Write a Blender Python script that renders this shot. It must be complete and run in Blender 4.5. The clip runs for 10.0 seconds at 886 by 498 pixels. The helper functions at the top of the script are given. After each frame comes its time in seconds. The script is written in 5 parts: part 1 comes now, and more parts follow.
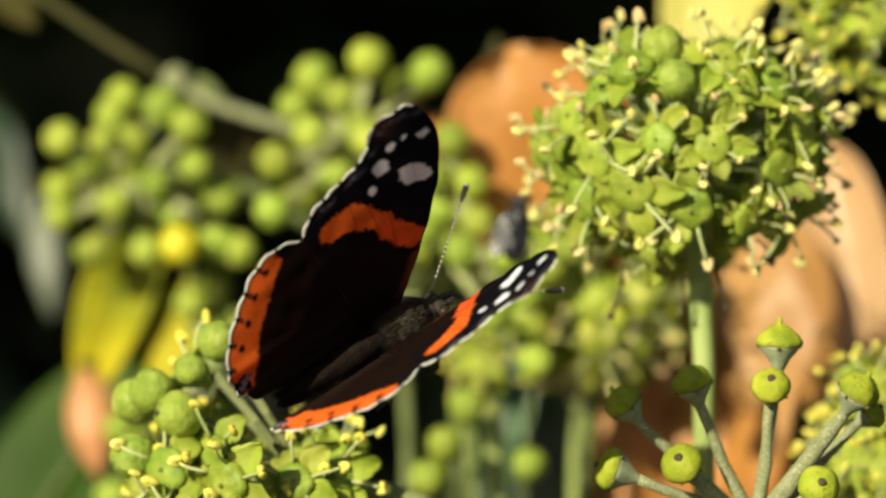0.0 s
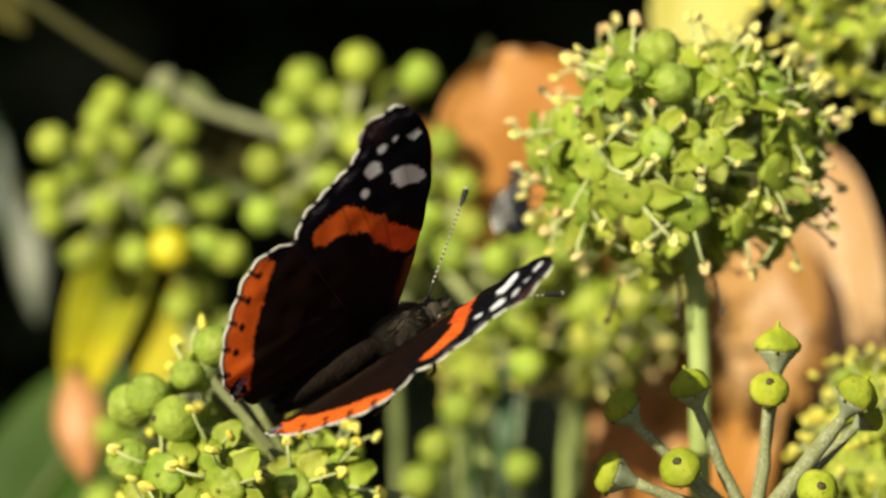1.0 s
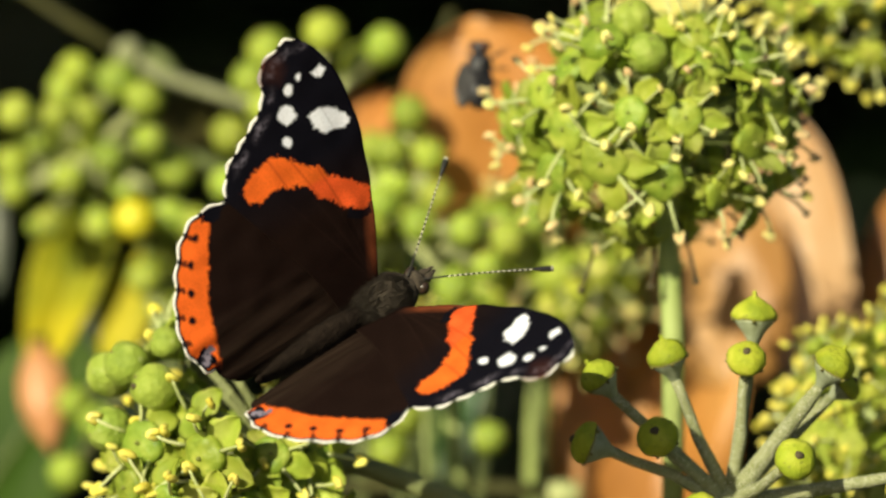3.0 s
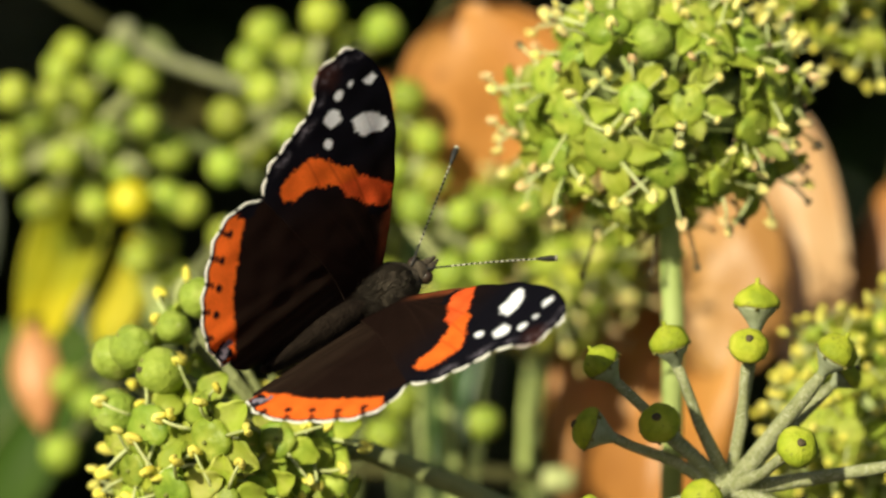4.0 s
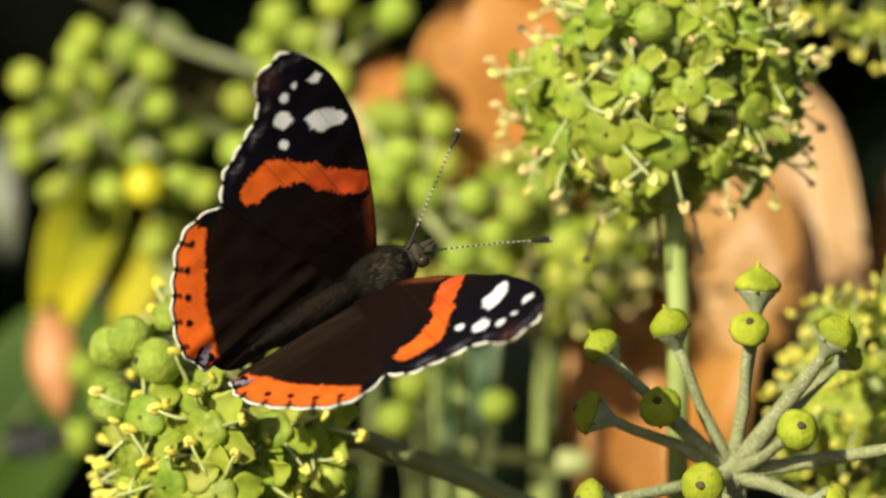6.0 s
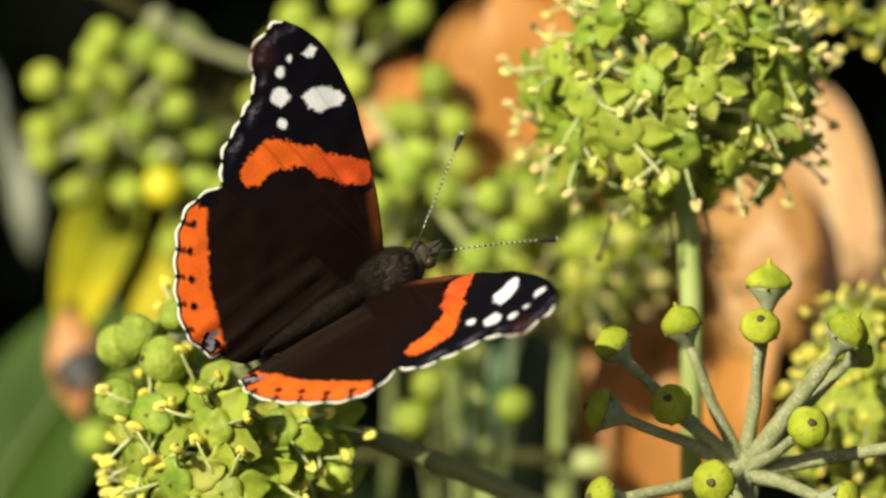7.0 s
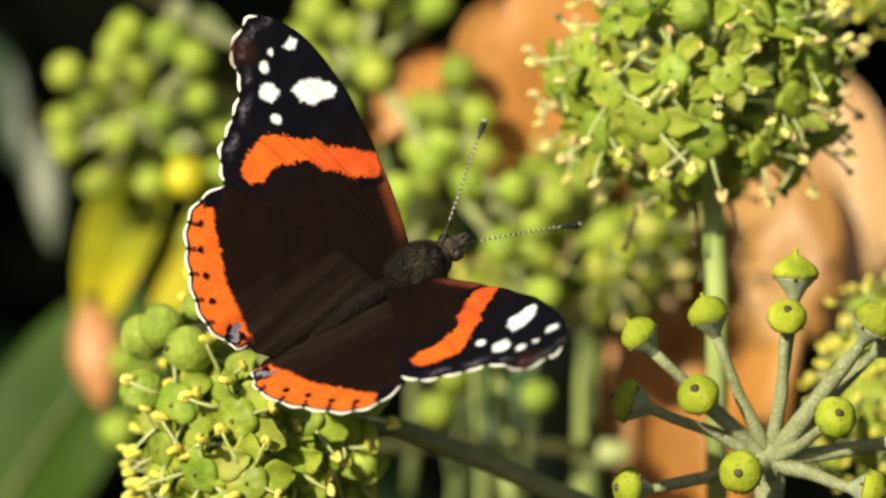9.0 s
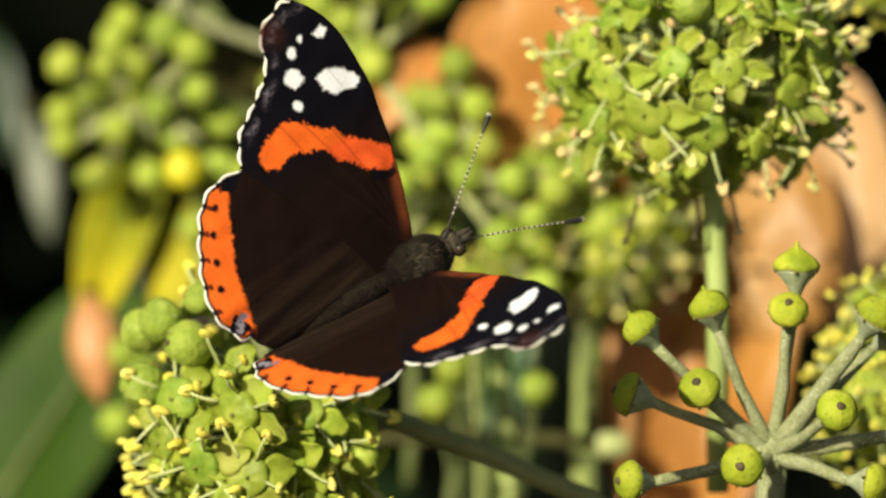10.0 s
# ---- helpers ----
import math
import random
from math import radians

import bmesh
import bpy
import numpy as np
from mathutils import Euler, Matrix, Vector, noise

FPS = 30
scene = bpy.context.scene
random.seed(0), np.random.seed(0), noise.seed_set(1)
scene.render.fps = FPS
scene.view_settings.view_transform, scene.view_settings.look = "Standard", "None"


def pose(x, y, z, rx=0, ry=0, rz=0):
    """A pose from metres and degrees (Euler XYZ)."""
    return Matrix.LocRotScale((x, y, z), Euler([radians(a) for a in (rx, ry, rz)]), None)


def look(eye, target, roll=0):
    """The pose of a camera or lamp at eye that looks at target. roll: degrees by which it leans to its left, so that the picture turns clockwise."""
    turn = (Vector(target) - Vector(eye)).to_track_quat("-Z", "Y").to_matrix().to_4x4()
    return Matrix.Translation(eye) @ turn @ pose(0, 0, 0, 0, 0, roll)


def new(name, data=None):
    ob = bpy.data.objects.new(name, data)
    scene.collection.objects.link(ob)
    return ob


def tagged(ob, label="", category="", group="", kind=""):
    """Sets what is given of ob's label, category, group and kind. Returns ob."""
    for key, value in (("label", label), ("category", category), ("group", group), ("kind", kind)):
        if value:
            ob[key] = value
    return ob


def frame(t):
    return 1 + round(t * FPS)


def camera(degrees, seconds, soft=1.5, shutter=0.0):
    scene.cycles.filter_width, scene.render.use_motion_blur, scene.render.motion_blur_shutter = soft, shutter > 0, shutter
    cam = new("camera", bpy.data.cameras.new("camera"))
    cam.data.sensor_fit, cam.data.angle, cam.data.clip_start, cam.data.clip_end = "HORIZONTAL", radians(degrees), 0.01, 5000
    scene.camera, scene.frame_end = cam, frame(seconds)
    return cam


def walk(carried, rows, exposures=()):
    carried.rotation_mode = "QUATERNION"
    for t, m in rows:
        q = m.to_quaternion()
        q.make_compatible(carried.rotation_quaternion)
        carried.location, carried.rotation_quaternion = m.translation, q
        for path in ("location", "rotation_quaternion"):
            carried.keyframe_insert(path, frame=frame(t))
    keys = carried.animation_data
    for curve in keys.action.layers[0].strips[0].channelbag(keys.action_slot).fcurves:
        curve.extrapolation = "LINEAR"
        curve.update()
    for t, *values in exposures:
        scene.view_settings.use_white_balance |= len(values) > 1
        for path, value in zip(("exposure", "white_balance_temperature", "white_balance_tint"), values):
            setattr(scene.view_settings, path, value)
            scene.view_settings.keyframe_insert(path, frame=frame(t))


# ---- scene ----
from mathutils.geometry import delaunay_2d_cdt

MM = 0.001
HIGH = 1.2          # the flowers stand at this height over the soil


def P(x, y, z):
    """A place in metres from millimetres round the flower heads."""
    return Vector((x * MM, y * MM, HIGH + z * MM))


# ---------------------------------------------------------------- camera
cam = camera(8.3, 10.0, soft=2.3)
cam.data.dof.use_dof = True
cam.data.dof.focus_distance = 0.676
cam.data.dof.aperture_fstop = 15.0

EYE_Y, AIM_Y = -680.0, 0.0
PATH = [
    # seconds, eye x, eye z, aim x, aim z, lean
    (0, 27.15, -0.80, -2.25, 5.34, 0.03), (0.5, 26.32, 1.10, -2.84, 5.83, -0.30), (1, 20.16, -0.83, -2.11, 5.78, 0.0),
    (1.5, 15.06, -1.10, -1.06, 5.00, -0.03), (2, 12.50, -1.82, 0.45, 4.98, -0.15), (2.5, 11.53, 0.08, 0.87, 4.21, -0.23),
    (4, 2.43, -1.08, -0.08, 0.65, 0.50), (4.5, 0.0, 0.0, 0.0, 0.0, 0.69), (5, 5.03, 1.73, 0.32, -0.55, 0.44),
    (6.5, 18.93, -0.54, -0.45, -1.24, 0.08), (7, 21.93, -1.42, -1.10, -1.26, 0.01), (7.5, 25.40, 0.13, -2.14, -1.39, -0.23),
    (8, 27.21, 2.95, -2.86, -1.71, -0.47), (8.5, 20.34, -2.41, -3.68, -1.80, 0.0), (9, 18.28, -1.77, -4.10, -2.31, -0.05),
    (9.5, 17.43, -1.54, -3.95, -2.84, -0.17), (10, 16.00, -0.07, -4.26, -2.99, -0.14),
]
walk(cam, [(t, look(P(ex, EYE_Y, ez), P(ax, AIM_Y, az), lean)) for t, ex, ez, ax, az, lean in PATH])

# ---------------------------------------------------------------- light
SUN_AZ, SUN_EL = 28.0, 21.5     # from behind the camera, to its left, low autumn sun
to_sun = Vector((-math.sin(radians(SUN_AZ)) * math.cos(radians(SUN_EL)),
                 -math.cos(radians(SUN_AZ)) * math.cos(radians(SUN_EL)), math.sin(radians(SUN_EL))))
world = bpy.data.worlds.new("sky")
scene.world = world
world.use_nodes = True
wn = world.node_tree.nodes
sky = wn.new("ShaderNodeTexSky")
sky.sky_type = "NISHITA"
sky.sun_disc = False
sky.sun_elevation = radians(SUN_EL)
sky.sun_rotation = radians(180 + SUN_AZ)
wn["Background"].inputs["Strength"].default_value = 0.05
world.node_tree.links.new(sky.outputs["Color"], wn["Background"].inputs["Color"])
sun_data = bpy.data.lights.new("sun", "SUN")
sun_data.energy = 5.0
sun_data.angle = radians(0.53)
sun_data.color = (1.0, 0.93, 0.67)
sun = new("sun", sun_data)
sun.matrix_world = look(P(0, 0, 0) + to_sun * 3, P(0, 0, 0))
scene.view_settings.exposure = 0.25


# ---------------------------------------------------------------- materials
def material(name, colours, rough=0.5, scale=300.0, detail=4.0, bump=0.3, bump_scale=None, specular=0.5, subsurface=0.0,
             subsurface_radius=0.001, each=0.0, spots=None, spot_scale=600.0, spot_at=0.6, translucent=0.0, coords="Object"):
    """A mottled surface: a ramp of colours over noise, shifted a little from piece to piece, with fine relief."""
    m = bpy.data.materials.new(name)
    m.use_nodes = True
    nt = m.node_tree
    n, l = nt.nodes, nt.links
    bsdf = n["Principled BSDF"]
    tc = n.new("ShaderNodeTexCoord")
    info = n.new("ShaderNodeObjectInfo")
    big = n.new("ShaderNodeTexNoise")
    big.noise_dimensions = "4D"
    big.inputs["Scale"].default_value = scale
    big.inputs["Detail"].default_value = detail
    l.new(tc.outputs[coords], big.inputs["Vector"])
    mul = n.new("ShaderNodeMath")
    mul.operation = "MULTIPLY"
    mul.inputs[1].default_value = 37.0
    l.new(info.outputs["Random"], mul.inputs[0])
    l.new(mul.outputs[0], big.inputs["W"])
    ramp = n.new("ShaderNodeValToRGB")
    el = ramp.color_ramp.elements
    while len(el) < len(colours):
        el.new(0.5)
    for k, c in enumerate(colours):
        el[k].position = 0.3 + 0.4 * k / max(1, len(colours) - 1)
        el[k].color = (*c, 1)
    l.new(big.outputs["Fac"], ramp.inputs["Fac"])
    out = ramp.outputs["Color"]
    if spots:
        fine = n.new("ShaderNodeTexNoise")
        fine.inputs["Scale"].default_value = spot_scale
        fine.inputs["Detail"].default_value = 3.0
        l.new(tc.outputs[coords], fine.inputs["Vector"])
        cut = n.new("ShaderNodeMapRange")
        cut.inputs["From Min"].default_value = spot_at
        cut.inputs["From Max"].default_value = spot_at + 0.08
        l.new(fine.outputs["Fac"], cut.inputs["Value"])
        mix = n.new("ShaderNodeMix")
        mix.data_type = "RGBA"
        l.new(cut.outputs["Result"], mix.inputs["Factor"])
        l.new(out, mix.inputs["A"])
        mix.inputs["B"].default_value = (*spots, 1)
        out = mix.outputs["Result"]
    if each:
        hsv = n.new("ShaderNodeHueSaturation")
        rng = n.new("ShaderNodeMapRange")
        rng.inputs["To Min"].default_value = 1 - each
        rng.inputs["To Max"].default_value = 1 + each
        l.new(info.outputs["Random"], rng.inputs["Value"])
        l.new(rng.outputs["Result"], hsv.inputs["Value"])
        hue = n.new("ShaderNodeMapRange")
        hue.inputs["To Min"].default_value = 0.5 - each * 0.06
        hue.inputs["To Max"].default_value = 0.5 + each * 0.06
        swap = n.new("ShaderNodeMath")
        swap.operation = "FRACT"
        times = n.new("ShaderNodeMath")
        times.operation = "MULTIPLY"
        times.inputs[1].default_value = 7.31
        l.new(info.outputs["Random"], times.inputs[0])
        l.new(times.outputs[0], swap.inputs[0])
        l.new(swap.outputs[0], hue.inputs["Value"])
        l.new(hue.outputs["Result"], hsv.inputs["Hue"])
        l.new(out, hsv.inputs["Color"])
        out = hsv.outputs["Color"]
    l.new(out, bsdf.inputs["Base Color"])
    bsdf.inputs["Roughness"].default_value = rough
    bsdf.inputs["Specular IOR Level"].default_value = specular
    if subsurface:
        bsdf.inputs["Subsurface Weight"].default_value = subsurface
        bsdf.inputs["Subsurface Radius"].default_value = (1.0, 1.0, 0.3)
        bsdf.inputs["Subsurface Scale"].default_value = subsurface_radius
    if bump:
        rel = n.new("ShaderNodeTexNoise")
        rel.inputs["Scale"].default_value = bump_scale or scale * 4
        rel.inputs["Detail"].default_value = 5.0
        l.new(tc.outputs[coords], rel.inputs["Vector"])
        b = n.new("ShaderNodeBump")
        b.inputs["Strength"].default_value = bump
        b.inputs["Distance"].default_value = 0.0003
        l.new(rel.outputs["Fac"], b.inputs["Height"])
        l.new(b.outputs["Normal"], bsdf.inputs["Normal"])
    if translucent:
        tr = n.new("ShaderNodeBsdfTranslucent")
        l.new(out, tr.inputs["Color"])
        mx = n.new("ShaderNodeMixShader")
        mx.inputs["Fac"].default_value = translucent
        l.new(bsdf.outputs["BSDF"], mx.inputs[1])
        l.new(tr.outputs["BSDF"], mx.inputs[2])
        l.new(mx.outputs["Shader"], n["Material Output"].inputs["Surface"])
    return m


BUD = material("bud_skin", [(0.22, 0.30, 0.035), (0.31, 0.385, 0.05), (0.40, 0.45, 0.08)], rough=0.6, specular=0.3, scale=260, each=0.2, subsurface=0.45, subsurface_radius=0.0016,
               bump=0.25, spots=(0.16, 0.24, 0.03), spot_scale=1500, spot_at=0.62)
CAP = material("bud_cap", [(0.22, 0.28, 0.02), (0.33, 0.38, 0.025), (0.43, 0.45, 0.05)], rough=0.65, specular=0.2, scale=420, each=0.1, bump=0.6,
               spots=(0.24, 0.27, 0.03), spot_scale=1300, spot_at=0.6)
CUP = material("bud_cup", [(0.26, 0.30, 0.17), (0.38, 0.42, 0.28)], rough=0.75, scale=900, bump=0.5, each=0.06)
STALK = material("hairy_stalk", [(0.20, 0.22, 0.09), (0.31, 0.33, 0.165)], rough=0.85, specular=0.2, scale=700, bump=0.8, spots=(0.52, 0.52, 0.40),
                 spot_scale=5600, spot_at=0.54)
STEM = material("green_stem", [(0.31, 0.39, 0.11), (0.43, 0.50, 0.17)], rough=0.55, scale=250, bump=0.3, each=0.06)
PEDUNCLE = material("olive_stem", [(0.20, 0.23, 0.08), (0.29, 0.31, 0.13)], rough=0.7, scale=300, bump=0.5, spots=(0.27, 0.28, 0.13),
                    spot_scale=1100, spot_at=0.6)
DOME = material("ovary_skin", [(0.13, 0.21, 0.018), (0.25, 0.335, 0.035), (0.42, 0.47, 0.08)], rough=0.5, specular=0.35, scale=520, detail=7, each=0.22, bump=0.9, bump_scale=1000,
                spots=(0.22, 0.32, 0.035), spot_scale=1000, spot_at=0.6)
GREEN_BUD = material("veined_bud_skin", [(0.21, 0.29, 0.035), (0.30, 0.39, 0.055), (0.40, 0.47, 0.10)], rough=0.6, specular=0.25, scale=480, detail=7, each=0.1, bump=1.0,
                     bump_scale=1500, spots=(0.40, 0.46, 0.16), spot_scale=1100, spot_at=0.63)
PETAL = material("petal_skin", [(0.26, 0.36, 0.03), (0.40, 0.48, 0.055), (0.55, 0.58, 0.14)], rough=0.6, specular=0.3, scale=350, each=0.2, bump=0.3, translucent=0.32)
YELLOW_DOME = material("pale_ovary_skin", [(0.20, 0.27, 0.03), (0.31, 0.37, 0.045), (0.44, 0.47, 0.08)], rough=0.6, specular=0.25, scale=420, each=0.2, bump=0.5)
YELLOW_PETAL = material("pale_petal_skin", [(0.32, 0.41, 0.03), (0.44, 0.50, 0.055), (0.56, 0.57, 0.11)], rough=0.6, specular=0.3, scale=350, each=0.2, bump=0.3,
                        translucent=0.3)
FILAMENT = material("filament_skin", [(0.42, 0.48, 0.17), (0.57, 0.60, 0.30)], rough=0.5, scale=300, each=0.1, bump=0.0)
FILAMENT_PALE = material("pale_stalk", [(0.42, 0.46, 0.18), (0.55, 0.58, 0.28)], rough=0.6, scale=300, bump=0.2)
ANTHER = material("anther_pollen", [(0.62, 0.53, 0.10), (0.78, 0.72, 0.24), (0.74, 0.60, 0.26)], rough=0.8, scale=500, each=0.12, bump=0.5)
YELLOW_ANTHER = material("yellow_anther", [(0.62, 0.52, 0.045), (0.78, 0.70, 0.11), (0.80, 0.74, 0.22)], rough=0.8, scale=500, each=0.12, bump=0.5)
WILTED = material("wilted_anther", [(0.05, 0.04, 0.02), (0.12, 0.09, 0.04)], rough=0.8, scale=500, bump=0.3)
PEACH = material("pale_anther", [(0.66, 0.44, 0.20), (0.78, 0.60, 0.30)], rough=0.8, scale=500, each=0.12, bump=0.5)
STYLE = material("style_skin", [(0.15, 0.17, 0.03), (0.26, 0.28, 0.06)], rough=0.6, scale=600, bump=0.3)
NUB = material("style_tip", [(0.10, 0.09, 0.02), (0.24, 0.22, 0.05)], rough=0.6, scale=600, bump=0.3)


def leaf_material(name, colours, vein, rough=0.45, translucent=0.15, spots=None, spot_at=0.62, specular=0.5):
    m = material(name, colours, rough=rough, specular=specular, scale=45, detail=6, bump=0.5, bump_scale=700, each=0.05, spots=spots, spot_scale=120,
                 spot_at=spot_at, translucent=translucent)
    return m


DEAD = leaf_material("dead_leaf", [(0.34, 0.125, 0.025), (0.54, 0.23, 0.055), (0.62, 0.31, 0.10)], None, rough=0.42, spots=(0.16, 0.055, 0.015),
                     spot_at=0.68)
DEAD_PALE = leaf_material("pale_dead_leaf", [(0.48, 0.22, 0.075), (0.62, 0.37, 0.18), (0.70, 0.49, 0.30)], None, rough=0.33, specular=0.6)
TAN = leaf_material("tan_dead_leaf", [(0.38, 0.16, 0.04), (0.48, 0.235, 0.07), (0.58, 0.32, 0.12)], None, rough=0.45, spots=(0.22, 0.085, 0.03), spot_at=0.66)
PEACH_LEAF = leaf_material("peach_dead_leaf", [(0.55, 0.22, 0.08), (0.72, 0.38, 0.19)], None, rough=0.4)
# the pale greys paint a sky glint into the blade, besides its real gloss
GREY_LEAF = leaf_material("grey_green_leaf", [(0.06, 0.08, 0.05), (0.15, 0.17, 0.12), (0.26, 0.27, 0.20)], None, rough=0.35, specular=0.6)
YELLOW = leaf_material("yellowing_leaf", [(0.13, 0.17, 0.010), (0.34, 0.33, 0.010), (0.55, 0.46, 0.012), (0.62, 0.50, 0.015)], None, rough=0.6, specular=0.25)
OLIVE_LEAF = leaf_material("olive_leaf", [(0.03, 0.03, 0.006), (0.085, 0.07, 0.012)], None, rough=0.6, specular=0.2)
PALE_YELLOW = leaf_material("pale_yellow_leaf", [(0.50, 0.45, 0.09), (0.66, 0.58, 0.18)], None, rough=0.5)
GREEN = leaf_material("green_leaf", [(0.016, 0.055, 0.012), (0.03, 0.09, 0.018)], None, rough=0.4, translucent=0.1)
MID_GREEN = leaf_material("mid_green_leaf", [(0.026, 0.060, 0.005), (0.055, 0.100, 0.009)], None, rough=0.55, translucent=0.15, specular=0.2)
OLIVE_BARK = material("olive_bark", [(0.04, 0.040, 0.007), (0.085, 0.080, 0.016)], rough=0.8, scale=160, bump=0.5)
DULL_STEM = material("dull_stem", [(0.10, 0.13, 0.033), (0.18, 0.215, 0.07)], rough=0.7, scale=200, bump=0.4)
# near-black green: the shade of the hedge's hollow is put into this colour
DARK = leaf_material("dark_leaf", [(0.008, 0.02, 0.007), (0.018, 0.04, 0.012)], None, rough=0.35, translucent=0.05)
SOIL = material("soil", [(0.03, 0.022, 0.014), (0.07, 0.05, 0.03)], rough=0.95, scale=14, bump=0.8, bump_scale=150)


def wing_material(name, rough, scale_sheen):
    """Wing scales: the markings lie in the mesh's own colours, broken up by veins and grains of scale."""
    m = bpy.data.materials.new(name)
    m.use_nodes = True
    n, l = m.node_tree.nodes, m.node_tree.links
    bsdf = n["Principled BSDF"]
    at = n.new("ShaderNodeAttribute")
    at.attribute_name = "scales"
    tc = n.new("ShaderNodeTexCoord")
    gr = n.new("ShaderNodeTexNoise")
    gr.inputs["Scale"].default_value = 5000
    gr.inputs["Detail"].default_value = 3
    l.new(tc.outputs["Object"], gr.inputs["Vector"])
    rg = n.new("ShaderNodeMapRange")
    rg.inputs["To Min"].default_value = 0.72
    rg.inputs["To Max"].default_value = 1.28
    l.new(gr.outputs["Fac"], rg.inputs["Value"])
    mx = n.new("ShaderNodeMix")
    mx.data_type = "RGBA"
    mx.blend_type = "MULTIPLY"
    mx.inputs["Factor"].default_value = 1.0
    l.new(at.outputs["Color"], mx.inputs["A"])
    l.new(rg.outputs["Result"], mx.inputs["B"])
    l.new(mx.outputs["Result"], bsdf.inputs["Base Color"])
    bsdf.inputs["Roughness"].default_value = rough
    bsdf.inputs["Specular IOR Level"].default_value = 0.025
    bsdf.inputs["Sheen Weight"].default_value = scale_sheen
    bsdf.inputs["Sheen Roughness"].default_value = 0.5
    bsdf.inputs["Sheen Tint"].default_value = (0.5, 0.4, 0.36, 1)
    bp = n.new("ShaderNodeBump")
    bp.inputs["Strength"].default_value = 0.25
    bp.inputs["Distance"].default_value = 0.0001
    l.new(gr.outputs["Fac"], bp.inputs["Height"])
    l.new(bp.outputs["Normal"], bsdf.inputs["Normal"])
    return m


WING = wing_material("wing_scales", 0.75, 0.0)
FUR = material("dark_fur", [(0.035, 0.028, 0.022), (0.085, 0.068, 0.05)], specular=0.15, rough=0.95, scale=1500, bump=0.4, bump_scale=3500,
               spots=(0.11, 0.095, 0.065), spot_scale=2600, spot_at=0.62)
EYE = material("eye", [(0.02, 0.014, 0.01), (0.05, 0.03, 0.02)], rough=0.25, scale=2000, bump=0.2)
BLACK = material("antenna_black", [(0.012, 0.011, 0.01), (0.025, 0.022, 0.02)], rough=0.5, scale=900, bump=0.0)
PALE = material("antenna_ring", [(0.42, 0.39, 0.30), (0.58, 0.55, 0.45)], rough=0.6, scale=900, bump=0.0)


# ---------------------------------------------------------------- mesh helpers
def smooth(me, on=True):
    me.polygons.foreach_set("use_smooth", [on] * len(me.polygons))
    return me


def mesh_of(name, bm, mats):
    me = bpy.data.meshes.new(name)
    bm.to_mesh(me)
    bm.free()
    for m in mats if isinstance(mats, (list, tuple)) else [mats]:
        me.materials.append(m)
    return smooth(me)


def part(name, me, parent, m=None, label=""):
    """A mesh as one part under a thing or a part."""
    if isinstance(me, tuple):
        me = mesh_of(name, *me)
    ob = new(name, me)
    ob.parent = parent
    if m is not None:
        ob.matrix_basis = m
    return tagged(ob, label)


def lathe(bm, profile, seg=16, mat=0, wobble=0.0, ribs=0):
    """Turns (radius, height) pairs about z."""
    rings = []
    for k, (r, z) in enumerate(profile):
        if r < 1e-7:
            rings.append([bm.verts.new((0, 0, z))])
            continue
        ring = []
        for i in range(seg):
            a = 2 * math.pi * i / seg
            w = 1 + wobble * math.cos(ribs * a) if ribs else 1
            ring.append(bm.verts.new((r * w * math.cos(a), r * w * math.sin(a), z)))
        rings.append(ring)
    for a, b in zip(rings, rings[1:]):
        for i in range(seg):
            j = (i + 1) % seg
            if len(a) == 1:
                f = bm.faces.new((a[0], b[j], b[i])) if len(b) > 1 else None
            elif len(b) == 1:
                f = bm.faces.new((a[i], a[j], b[0]))
            else:
                f = bm.faces.new((a[i], a[j], b[j], b[i]))
            if f:
                f.material_index = mat
    return bm


def tube(bm, path, radii, seg=8, mat=0):
    """A round stem along points, closed at both ends."""
    path = [Vector(p) for p in path]
    rings = []
    side = None
    for k, p in enumerate(path):
        d = (path[min(k + 1, len(path) - 1)] - path[max(k - 1, 0)]).normalized()
        if side is None:
            side = d.orthogonal().normalized()
        side = (side - d * side.dot(d)).normalized()
        up = d.cross(side)
        r = radii[k] if isinstance(radii, (list, tuple)) else radii
        rings.append([bm.verts.new(p + side * (r * math.cos(2 * math.pi * i / seg)) + up * (r * math.sin(2 * math.pi * i / seg))) for i in range(seg)])
    for a, b in zip(rings, rings[1:]):
        for i in range(seg):
            f = bm.faces.new((a[i], a[(i + 1) % seg], b[(i + 1) % seg], b[i]))
            f.material_index = mat
    for ring, flip in ((rings[0], True), (rings[-1], False)):
        f = bm.faces.new(ring[::-1] if flip else ring)
        f.material_index = mat
    return bm


def bend(a, b, sag, count=8):
    """Points from a to b, bowed by the vector sag."""
    a, b, sag = Vector(a), Vector(b), Vector(sag)
    return [a.lerp(b, k / count) + sag * (4 * (k / count) * (1 - k / count)) for k in range(count + 1)]


def facing(d, spin=0.0):
    """A turn that takes z to d, spun about it."""
    return Vector(d).normalized().to_track_quat("Z", "Y").to_matrix().to_4x4() @ Matrix.Rotation(spin, 4, "Z")


def placed(p, d, size=1.0, spin=0.0):
    return Matrix.Translation(p) @ facing(d, spin) @ Matrix.Scale(size, 4)


